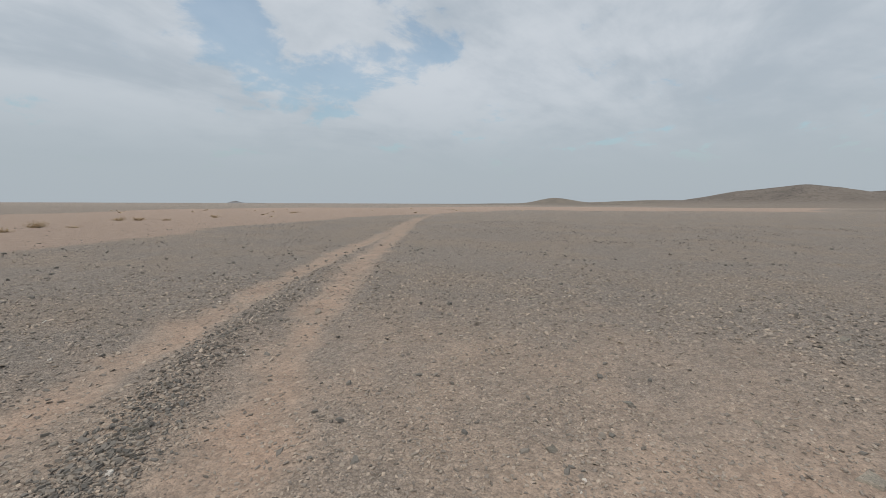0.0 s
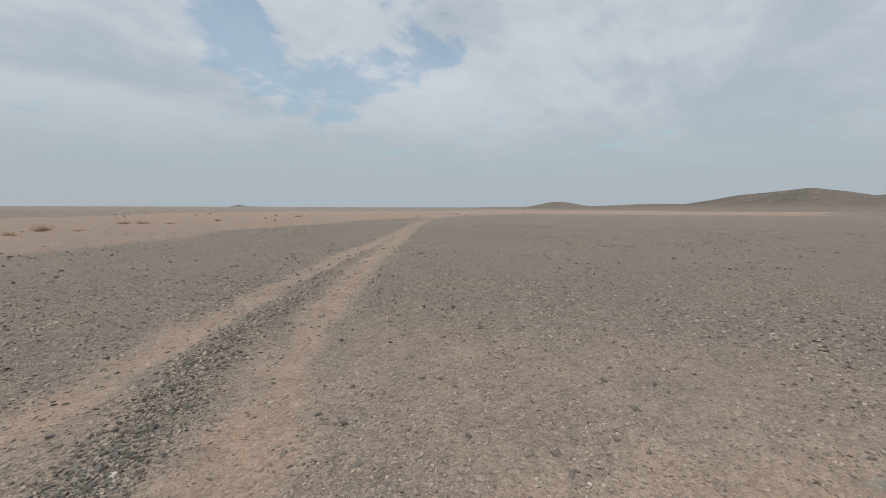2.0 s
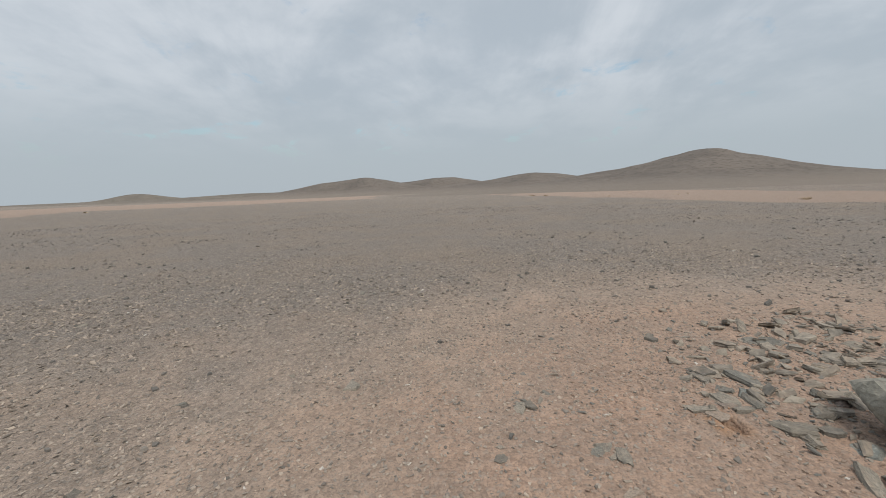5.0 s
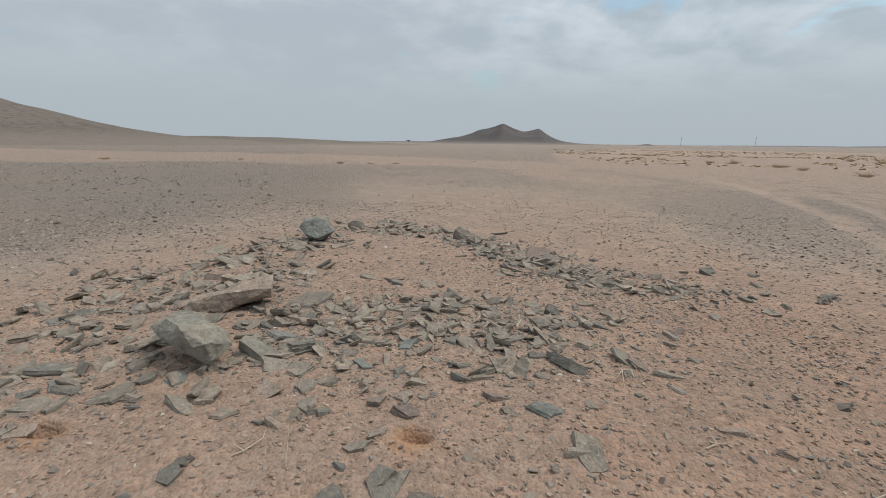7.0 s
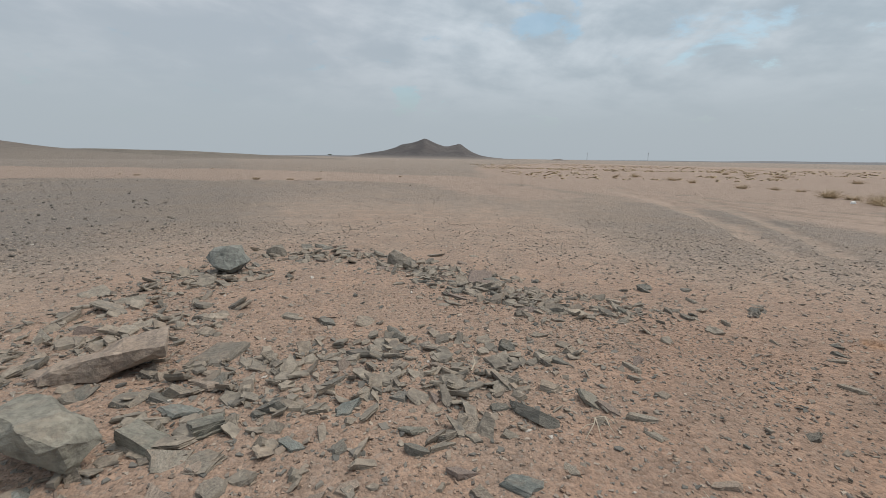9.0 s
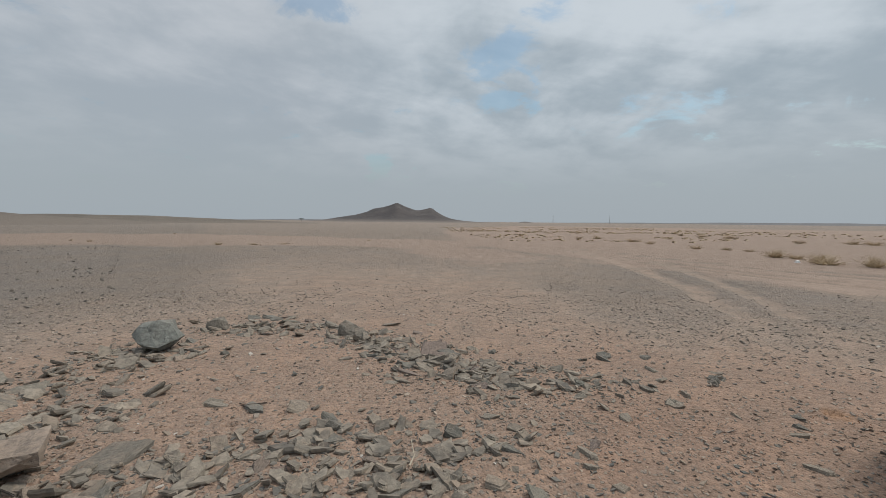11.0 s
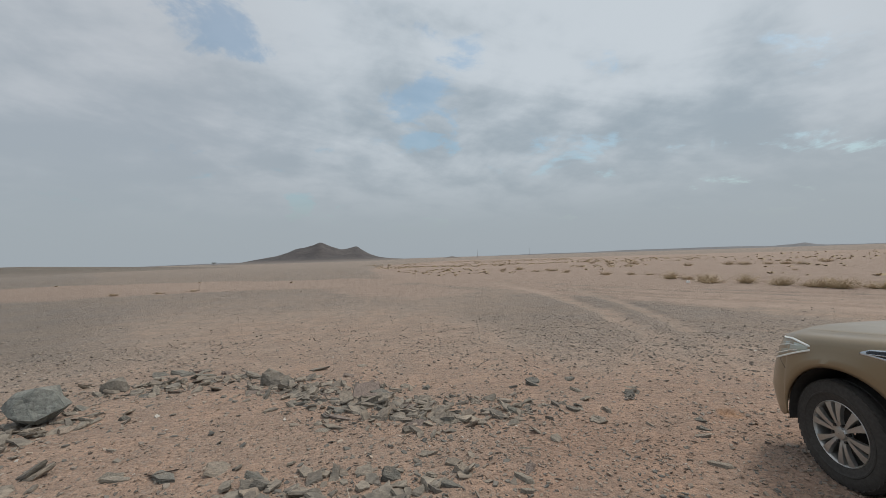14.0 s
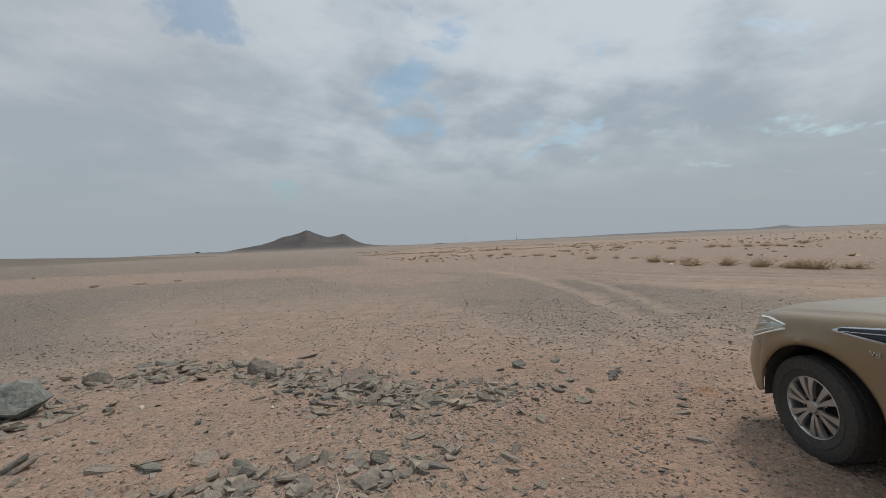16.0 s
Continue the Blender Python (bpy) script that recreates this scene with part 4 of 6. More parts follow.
stone(4.30, 4.66, 0.16, 0.06, 0.040, -28, 5, "grey")
stone(3.96, 4.18, 0.19, 0.07, 0.050, -45, 4, "grey")
stone(4.01, 5.05, 0.13, 0.05, 0.040, -70, 5, "grey")
stone(4.50, 5.88, 0.19, 0.07, 0.090, -90, 8, "dark")
stone(3.86, 5.53, 0.14, 0.05, 0.080, -92, 10, "grey")
stone(3.59, 5.36, 0.13, 0.05, 0.060, -62, 13, "grey")

# flat slates under the large rocks
for i in range(14):
    a = i * 2.4
    stone(-2.7 + 0.55 * math.cos(a) * (0.6 + 0.05 * i), 7.6 + 0.4 * math.sin(a), 0.2 + 0.02 * (i % 5), 0.13, 0.035, i * 47, 6, "grey")
for i in range(10):
    a = i * 2.1
    stone(-2.0 + 0.5 * math.cos(a), 3.75 + 0.5 * math.sin(a), 0.22 + 0.03 * (i % 4), 0.15, 0.05, i * 61, 14, "dark" if i % 3 else "grey")

for x, y, l, wd, th, yaw, tilt, k in ((-2.35, 3.75, 0.34, 0.2, 0.07, 50, 24, "grey"), (-2.25, 3.95, 0.3, 0.18, 0.06, 40, 20, "grey"), (-2.5, 3.55, 0.24, 0.14, 0.06, 70, 18, "dark"), (-1.55, 3.12, 0.3, 0.16, 0.08, -40, 30, "grey"),
                                      (-2.1, 2.95, 0.34, 0.22, 0.06, 20, 8, "green"), (-2.45, 2.95, 0.26, 0.15, 0.06, 10, 12, "dark"), (-1.5, 4.2, 0.34, 0.2, 0.1, 20, 26, "grey"), (-1.3, 4.35, 0.28, 0.17, 0.08, 60, 22, "dark"),
                                      (-1.75, 4.15, 0.26, 0.15, 0.08, 80, 30, "grey"), (-1.1, 3.85, 0.36, 0.26, 0.1, 10, 8, "green"), (-0.95, 3.5, 0.28, 0.2, 0.045, 15, 6, "grey")):
    stone(x, y, l, wd, th, yaw, tilt, k, group="slates piled about the large rocks")

# slates on the bare soil before the ring
for x, y, s, k in ((-0.22, 2.32, 0.24, "dark"), (0.04, 2.50, 0.33, "dark"), (0.23, 2.42, 0.17, "dark"), (-0.87, 2.01, 0.18, "dark"), (-1.89, 1.60, 0.19, "grey"), (-1.99, 1.49, 0.15, "grey"), (-2.60, 1.14, 0.20, "dark"), (1.16, 2.87, 0.31, "grey"), (-2.32, 2.50, 0.22, "tan"), (-2.51, 2.73, 0.26, "grey"), (-2.88, 2.82, 0.25, "grey"), (-3.65, 4.05, 0.28, "dark"), (-2.01, 2.94, 0.20, "grey"), (-2.57, 1.05, 0.18, "grey"), (-1.96, 1.45, 0.14, "dark"), (-1.88, 1.54, 0.14, "grey"), (-1.94, 0.78, 0.11, "dark"), (-1.54, 1.47, 0.14, "tan"), (-1.16, 2.36, 0.18, "dark"), (-1.12, 2.07, 0.17, "tan"), (-2.85, 3.17, 0.40, "dark"), (-2.99, 2.91, 0.26, "grey"), (-2.68, 2.86, 0.21, "dark"), (-2.40, 2.46, 0.28, "grey"), (-2.44, 2.70, 0.24, "tan"), (-3.72, 3.94, 0.25, "dark"), (-2.05, 2.91, 0.21, "dark"), (-3.08, -0.44, 0.23, "grey")):
    stone(x, y, s, s * 0.65, s * 0.15, s * 900, 5, k)

# single stones out on the gravel plain
for x, y, s, k in ((-6.72, -0.94, 0.2, "dark"), (-2.93, -1.92, 0.1, "dark"), (-1.81, -1.94, 0.13, "dark"), (-1.75, -3.45, 0.13, "tan"), (0.4, -4.04, 0.15, "dark"),
                   (-5.46, -4.84, 0.16, "grey"), (-5.93, -12.03, 0.22, "dark"), (-3.4, -1.1, 0.09, "green"), (-1.2, 1.9, 0.14, "dark"), 
                   (4.18, 6.79, 0.26, "dark"), (3.25, 6.8, 0.16, "dark"), (3.57, 5.35, 0.2, "grey"), (4.72, 6.12, 0.16, "grey"), (3.67, 6.94, 0.3, "dark"), (4.58, 5.98, 0.16, "grey")):
    stone(x, y, s, s * 0.6, s * 0.22, s * 900, 8, k, "single dark slate chip lying on the gravel plain", "single stones on the plain")


# ---------------------------------------------------------------- loose chips, past counting
def chip_shapes(count, rng):
    shapes = []
    for _ in range(count):
        n = 4 if rng.uniform() < 0.7 else 5
        bm = hull(slab_points(n, rng, 0.8))
        bmesh.ops.triangulate(bm, faces=bm.faces[:])
        bm.verts.ensure_lookup_table()
        bm.verts.index_update()
        keep = [f for f in bm.faces if f.normal.z > -0.3]
        shapes.append((np.array([v.co[:] for v in bm.verts]), np.array([[v.index for v in f.verts] for f in keep])))
        bm.free()
    return shapes


SHAPES = chip_shapes(24, np.random.default_rng(9))


def scatter(name, x, y, size, mat, label, category, rng, flatness=(0.16, 0.42), tilt=0.17, shapes=None):
    """Many chips at once, each with its own shape, turn and tone, in one mesh."""
    free = np.all([np.hypot(x - a, y - b) > 1.5 * r for a, b, r in HOLES], 0)
    x, y, size = x[free], y[free], size[free]
    n, shapes = len(x), shapes or SHAPES
    z = ground_z(x, y)
    pick = rng.integers(len(shapes), size=n)
    yaw = rng.uniform(0, 2 * np.pi, n)
    tx, ty = rng.normal(0, tilt, n), rng.normal(0, tilt, n)
    sx, sy = size, size * rng.uniform(0.42, 0.92, n)
    sz = size * rng.uniform(*flatness, n)
    verts, tris, base = [], [], 0
    for k, (v, f) in enumerate(shapes):
        idx = np.nonzero(pick == k)[0]
        if not len(idx):
            continue
        p = v[None] * np.stack([sx[idx], sy[idx], sz[idx]], 1)[:, None]
        p[..., 2] += p[..., 0] * tx[idx, None] + p[..., 1] * ty[idx, None] - 0.1 * sz[idx, None]
        c, s = np.cos(yaw[idx])[:, None], np.sin(yaw[idx])[:, None]
        q = np.stack([p[..., 0] * c - p[..., 1] * s + x[idx, None], p[..., 0] * s + p[..., 1] * c + y[idx, None], p[..., 2] + z[idx, None]], -1)
        verts.append(q.reshape(-1, 3))
        tris.append((f[None] + (base + np.arange(len(idx)) * len(v))[:, None, None]).reshape(-1, 3))
        base += len(idx) * len(v)
    verts, tris = np.vstack(verts), np.vstack(tris)
    me = bpy.data.meshes.new(name)
    me.vertices.add(len(verts))
    me.vertices.foreach_set("co", verts.ravel().astype(np.float32))
    me.loops.add(len(tris) * 3)
    me.loops.foreach_set("vertex_index", tris.ravel().astype(np.int32))
    me.polygons.add(len(tris))
    me.polygons.foreach_set("loop_start", np.arange(0, len(tris) * 3, 3, dtype=np.int32))
    me.polygons.foreach_set("use_smooth", np.zeros(len(tris), bool))
    me.materials.append(mat)
    me.update(calc_edges=True)
    me.validate()
    return tagged(new(name, me), label, category, kind="stuff")


def strewn(count, r0, r1, rng, az0=-85, az1=205, power=1.0):
    """Random places in a ring of the plain, seen from where one stands."""
    r = np.sqrt(rng.uniform(r0 ** 2, r1 ** 2, count)) if power == 1 else r0 + (r1 - r0) * rng.uniform(0, 1, count) ** power
    a = np.radians(rng.uniform(az0, az1, count))
    return 0.55 - r * np.sin(a), 0.6 + r * np.cos(a)


def gravel_share(x, y):
    sand, soil, rut = masks(x, y)
    berm = 1 - smooth(off_line(x, y, BERM), 0.1, 0.5)
    clump = smooth(lump(x, y, 0.5, 1), 0.2, 0.75) * 0.45 + smooth(lump(x, y, 2.3, 2), 0.25, 0.7) * 0.4 + 0.25
    return np.clip(clump * (1 - 0.82 * sand) * (1 - 0.8 * soil * (1 - 0.75 * rut)) * (1 - 0.35 * rut) + 0.9 * berm, 0, 1)


def gravel(name, count, r0, r1, lo, hi, label, seed, sector=(-85, 205), power=1.7):
    rng = np.random.default_rng(seed)
    count = int(count * 1.55)
    x, y = strewn(count, r0 * 0.75, r1 * 1.25, rng, *sector)
    r = np.hypot(x - 0.55, y - 0.6)
    keep = rng.uniform(0, 1, count) < gravel_share(x, y) * smooth(r, r0 * 0.75, r0 * 1.25) * (1 - smooth(r, r1 * 0.75, r1 * 1.25))
    x, y = x[keep], y[keep]
    size = lo + (hi - lo) * rng.uniform(0, 1, len(x)) ** power
    return scatter(name, x, y, size, CHIP_GREY, label, "gravel", rng, (0.12, 0.32), 0.28)


gravel("gravel", 112000, 0.8, 5.5, 0.015, 0.05, "small flat grey and brown stone chips strewn over soil", 21)
gravel("gravel", 84000, 5.5, 12, 0.028, 0.085, "flat grey stone chips covering the desert pavement", 22)
gravel("gravel", 40000, 12, 30, 0.035, 0.08, "grey stones scattered over the gravel plain", 23)
gravel("gravel", 12000, 30, 70, 0.06, 0.15, "scattered grey stones on the distant plain", 24, power=3.0)

rng = np.random.default_rng(28)
n = 17000
fx, fy = strewn(n, 2.5, 24, rng, -85, 205, 0.8)
keep = rng.uniform(0, 1, n) < np.clip(1 - 0.9 * masks(fx, fy)[0] - 0.85 * masks(fx, fy)[1], 0.06, 1) * (0.25 + 0.75 * smooth(lump(fx, fy, 1.4, 6), 0.3, 0.7))
scatter("gravel", fx[keep], fy[keep], 0.02 + 0.07 * rng.uniform(0, 1, keep.sum()) ** 3.0 * (1.2 - 0.75 * smooth(np.hypot(fx, fy)[keep], 6, 16)), CHIP_DARK, "scattered dark slate chips on the desert pavement", "gravel", rng, (0.14, 0.4), 0.2)
rng = np.random.default_rng(29)
n = 2600
k = rng.uniform(0, len(BERM) - 2.001, n) ** 1.0
pts = np.array(BERM)
bx, by = (pts[k.astype(int)] + (pts[k.astype(int) + 1] - pts[k.astype(int)]) * (k % 1)[:, None]).T
scatter("gravel", bx + rng.normal(0, 0.17, n), by + rng.normal(0, 0.17, n), 0.018 + 0.05 * rng.uniform(0, 1, n) ** 2, CHIP_DARK, "low bank of dark grey stones between wheel ruts", "gravel", rng, (0.2, 0.45), 0.3)
# slates of the ring, heaped: hand-sized ones and the crumbs between them
SLATES = []
for k in range(14):
    me = rough_stone(700 + k, 4 + k % 3)
    SLATES.append((np.array([v.co[:] for v in me.vertices]), np.array([t.vertices[:] for p in [me.calc_loop_triangles()] for t in me.loop_triangles])))
    bpy.data.meshes.remove(me)
rng = np.random.default_rng(31)
# heaps: centre, spread along x and y, number of slates
HEAPS = [(-2.59, 5.28, 0.35, 0.25, 34), (-2.09, 5.68, 0.4, 0.3, 24), (-2.99, 4.83, 0.25, 0.3, 24), (-1.59, 4.53, 0.3, 0.22, 26), (-1.09, 4.53, 0.35, 0.25, 22), (-0.39, 4.83, 0.4, 0.25, 28),
         (0.26, 4.88, 0.4, 0.28, 44), (0.76, 4.53, 0.35, 0.28, 34), (0.31, 4.38, 0.45, 0.25, 26), (-0.29, 4.23, 0.4, 0.25, 22), (-0.89, 3.93, 0.4, 0.25, 18), (-1.59, 3.83, 0.3, 0.3, 26),
         (-1.29, 3.33, 0.4, 0.25, 10), (-2.59, 3.53, 0.35, 0.3, 26), (-2.99, 3.03, 0.4, 0.3, 20), (0.41, 3.73, 0.4, 0.22, 10), (1.11, 4.03, 0.3, 0.25, 10), (-0.39, 3.53, 0.5, 0.25, 9),
         (-3.39, 4.23, 0.45, 0.4, 26), (-3.69, 5.13, 0.4, 0.45, 26), (-3.49, 3.53, 0.4, 0.35, 18), (-4.19, 4.53, 0.5, 0.5, 16), (-3.59, 6.13, 0.4, 0.4, 22),
         (-2.89, 6.53, 0.4, 0.4, 30), (-3.19, 7.23, 0.4, 0.35, 36), (-2.59, 7.53, 0.45, 0.2, 30), (-1.99, 8.83, 0.45, 0.25, 34), (-0.99, 8.83, 0.4, 0.22, 40), (0.01, 8.03, 0.3, 0.25, 44),
         (0.61, 7.53, 0.35, 0.3, 56), (1.21, 6.93, 0.35, 0.3, 60), (1.71, 6.43, 0.35, 0.25, 46), (2.31, 6.03, 0.4, 0.25, 36), (3.01, 5.83, 0.4, 0.25, 24), (1.81, 4.83, 0.3, 0.2, 10)]
hx, hy = [], []
for cx, cy, wx, wy, k in HEAPS:
    k = int(k * (1.2 if cy > 4.3 else 1.0))
    hx.append(cx + rng.normal(0, wx * 0.9, k))
    hy.append(cy + rng.normal(0, wy * 0.9, k))
hx, hy = np.concatenate(hx), np.concatenate(hy)
scatter("slate_heap", hx, hy, 0.075 + 0.19 * rng.uniform(0, 1, len(hx)) ** 1.5, SLATE_HEAP, "broken grey-brown slates heaped in a rough ring", "slates", rng, (0.1, 0.28), 0.3, SLATES)
take = rng.integers(len(hx), size=7000)
scatter("slate_debris", hx[take] + rng.normal(0, 0.22, 7000), hy[take] + rng.normal(0, 0.2, 7000), 0.016 + 0.06 * rng.uniform(0, 1, 7000) ** 2.4, CHIP_RING, "small broken slate fragments between the stones of a ring", "slate debris", rng, (0.1, 0.34), 0.24)
n = 2400
ax, ay = -0.6 + rng.normal(0, 2.6, n), 4.6 + rng.normal(0, 2.4, n)
keep = (np.hypot(ax - 0.6, ay - 1.2) > 1.3) & (ay > 0.4) & (rng.uniform(0, 1, n) < 0.35 + 0.65 * smooth(lump(ax, ay, 0.9, 5), 0.3, 0.7))
scatter("slate_debris", ax[keep], ay[keep], 0.03 + 0.085 * rng.uniform(0, 1, keep.sum()) ** 2.6, CHIP_RING, "thin flat slate flakes strewn over sandy soil", "slate debris", rng, (0.08, 0.26), 0.3)
n = 1800
ax, ay = 2.9 + rng.normal(0, 1.1, n), 3.5 + rng.normal(0, 1.1, n)
scatter("slate_debris", ax, ay, 0.014 + 0.045 * rng.uniform(0, 1, n) ** 2.6, CHIP_RING, "small dark slate flakes scattered on brown soil", "slate debris", rng, (0.1, 0.3), 0.28)
# clods and grit on the bare soil
n = 44000
gx, gy = strewn(n, 1.0, 8.5, rng, -75, 75)
keep = rng.uniform(0, 1, n) < masks(gx, gy)[1] * (1 - smooth(np.hypot(gx, gy), 5.5, 8.5)) * (0.35 + 0.65 * smooth(lump(gx, gy, 0.6, 3), 0.25, 0.7))
scatter("grit", gx[keep], gy[keep], 0.012 + 0.034 * rng.uniform(0, 1, keep.sum()) ** 2, CHIP_SOIL, "fine reddish grit and small flat chips on soil", "grit", rng, (0.12, 0.4), 0.25)
# clods round the burrow mouths
SOIL = plain("red soil clods", (0.42, 0.24, 0.14), 0.95, 0, 0.4, 60, bump=0.4)
for hx, hy, hr in HOLES[:3]:
    a = rng.uniform(0, 2 * np.pi, 14)
    d = hr * rng.uniform(2.2, 3.6, 14)
    scatter("soil_clods", hx + d * np.cos(a) * 1.2, hy + d * np.sin(a), rng.uniform(0.008, 0.02, 14), SOIL, "crumbled red soil round a burrow hole", "soil", rng, (0.5, 0.9), 0.4)


# darker stones that stand out of the pavement farther off
rng = np.random.default_rng(61)
n = 16000
fx, fy = strewn(n, 7, 42, rng, 30, 205, 1.0)
keep = rng.uniform(0, 1, n) < np.clip(1 - 0.95 * masks(fx, fy)[0] - 0.5 * masks(fx, fy)[1], 0, 1) * (0.2 + 0.8 * smooth(lump(fx, fy, 2.6, 5), 0.35, 0.7))
scatter("gravel", fx[keep], fy[keep], 0.04 + 0.10 * rng.uniform(0, 1, keep.sum()) ** 2.5, CHIP_DARK, "dark slate pieces strewn over the gravel plain", "gravel", rng, (0.25, 0.5), 0.25)


# ---------------------------------------------------------------- dry plants
def bush_mesh(seed, stems, mat, spread=1.0, high=0.62, thick=0.014):
    """A dry desert shrub: many thin bent stems from a few roots, 1 m wide."""
    rng = np.random.default_rng(seed)
    verts, faces = [], []

    def blade(p, d, length, wid, bend):
        side = d.cross(Vector((0, 0, 1)))
        side = side.normalized() if side.length > 1e-3 else Vector((1, 0, 0))
        k = len(verts)
        pts = []
        for s in range(4):
            pts.append(p.copy())
            half = wid * (1 - s / 3.6) / 2
            verts.extend([p - side * half, p + side * half, p + d.cross(side) * half * 1.4])
            d = (d + bend).normalized()
            p = p + d * length / 3
        for s in range(3):
            a, b = k + s * 3, k + s * 3 + 3
            faces.extend([(a, a + 1, b + 1, b), (a + 1, a + 2, b + 2, b + 1), (a + 2, a, b, b + 2)])
        return pts, d

    for _ in range(stems):
        a, r = rng.uniform(0, 2 * math.pi), 0.13 * rng.uniform(0, 1) ** 0.5
        e = radians(rng.uniform(12, 85))
        b = a + rng.normal(0, 0.5)
        d = Vector((math.cos(b) * math.cos(e), math.sin(b) * math.cos(e), math.sin(e) * 1.1))
        bend = Vector((rng.normal(0, 0.12), rng.normal(0, 0.12), rng.normal(0.02, 0.1)))
        length = rng.uniform(0.25, 0.52) * (0.75 + 0.25 * spread)
        pts, way_on = blade(Vector((r * math.cos(a), r * math.sin(a), -0.02)), d, length, thick, bend)
        for q in pts[1:]:
            for _ in range(2):
                w = (way_on + Vector((rng.normal(0, 0.6), rng.normal(0, 0.6), rng.normal(0.1, 0.4)))).normalized()
                blade(q, w, length * rng.uniform(0.2, 0.45), thick * 0.6, Vector((0, 0, rng.normal(0, 0.12))))
    verts = [Vector((v.x, v.y, max(-0.02, v.z * high / 0.55))) for v in verts]
    return mesh_from("bush", [v[:] for v in verts], faces, mat)


BUSHES = [bush_mesh(1, 120, STRAW), bush_mesh(2, 100, STRAW, 1.1, 0.5), bush_mesh(3, 90, STRAW_DARK, 1.1, 0.45), bush_mesh(4, 60, STRAW_DARK, 0.9, 0.4)]
BUSH_LABEL = ("dense dry straw-coloured desert shrub on sand", "wide dry yellowish desert shrub on sand", "low dry brown desert scrub on sand", "sparse small brown desert scrub on sand")
SAND_HEAP = plain("blown sand", (0.42, 0.30, 0.22), 0.95, 0, 0.2, 6, bump=0.2)


def bush(x, y, wide, k=0):
    ob = new("bush", BUSHES[k])
    ob.matrix_world = Matrix.Translation((x, y, float(ground_z(x, y)))) @ pose(0, 0, 0, 0, 0, (x * 71 + y * 37) % 360) @ Matrix.Diagonal((wide * (1.05 + 0.3 * math.sin(x * 9 + y * 4)), wide * (0.8 + 0.2 * math.sin(y * 7)), wide * (0.46 if wide > 1.5 else 0.58), 1))
    return tagged(ob, BUSH_LABEL[k], "bush", "dry shrubs on the sand")


# by the tracks to the east
for x, y, s, k in ((22.5, 22.7, 1.7, 0), (22.7, 21.7, 1.1, 2), (21.2, 18.8, 2.1, 1), (21.7, 19.6, 1.3, 0), (22.2, 17.6, 1.8, 0), (22.0, 15.7, 1.4, 0), (22.1, 14.3, 2.0, 1),
                   (22.1, 13.5, 1.7, 0), (23.0, 12.6, 1.6, 1), (22.4, 14.9, 0.8, 3), (22.9, 29.6, 1.4, 2), (24.4, 28.5, 0.9, 1), (25.0, 27.2, 0.9, 3)):
    bush(x, y, s, k)
for x, y, s, k in ((23.6, 36.2, 1.3, 2), (24.5, 40.6, 1.7, 2), (24.3, 47.4, 2.1, 1), (22.1, 47.5, 1.6, 2), (44.1, 50.3, 2, 2), (41.2, 38.5, 2, 2), (45.5, 37, 2, 1), (45.8, 35.4, 2.1, 2),
                   (47.1, 33.8, 1.7, 2), (48.1, 32.6, 2, 2), (47.7, 30.9, 1.7, 1), (55.6, 33.4, 2.3, 2), (43.9, 55, 2, 1), (45, 61, 1.8, 2), (36.2, 24.2, 0.8, 3)):
    bush(x, y, s, k)
# on the sand strip to the south
for x, y, s, k in ((-2.7, -49.9, 1.5, 2), (-4.8, -48.4, 1.1, 3), (3.6, -39.5, 1.4, 0), (1.7, -38, 0.8, 3), (4.6, -34.6, 1.0, 1), (-10.2, -54.5, 1.4, 2), (-1.2, -50.6, 1.3, 1), (-26, -71.6, 1.6, 2)):
    bush(x, y, s, k)
# on the sand strip to the north-west
for x, y, s, k in ((-89.7, 23.4, 1.6, 2), (-84.9, 25, 1.4, 3), (-63.8, 29, 1.0, 3), (-33.4, 32.6, 1.0, 2), (-23.5, 36.9, 0.8, 3), (-12.4, 33.4, 0.8, 2), (-9.8, 33.2, 0.8, 3), (-8, 34.3, 0.7, 3)):
    bush(x, y, s, k)


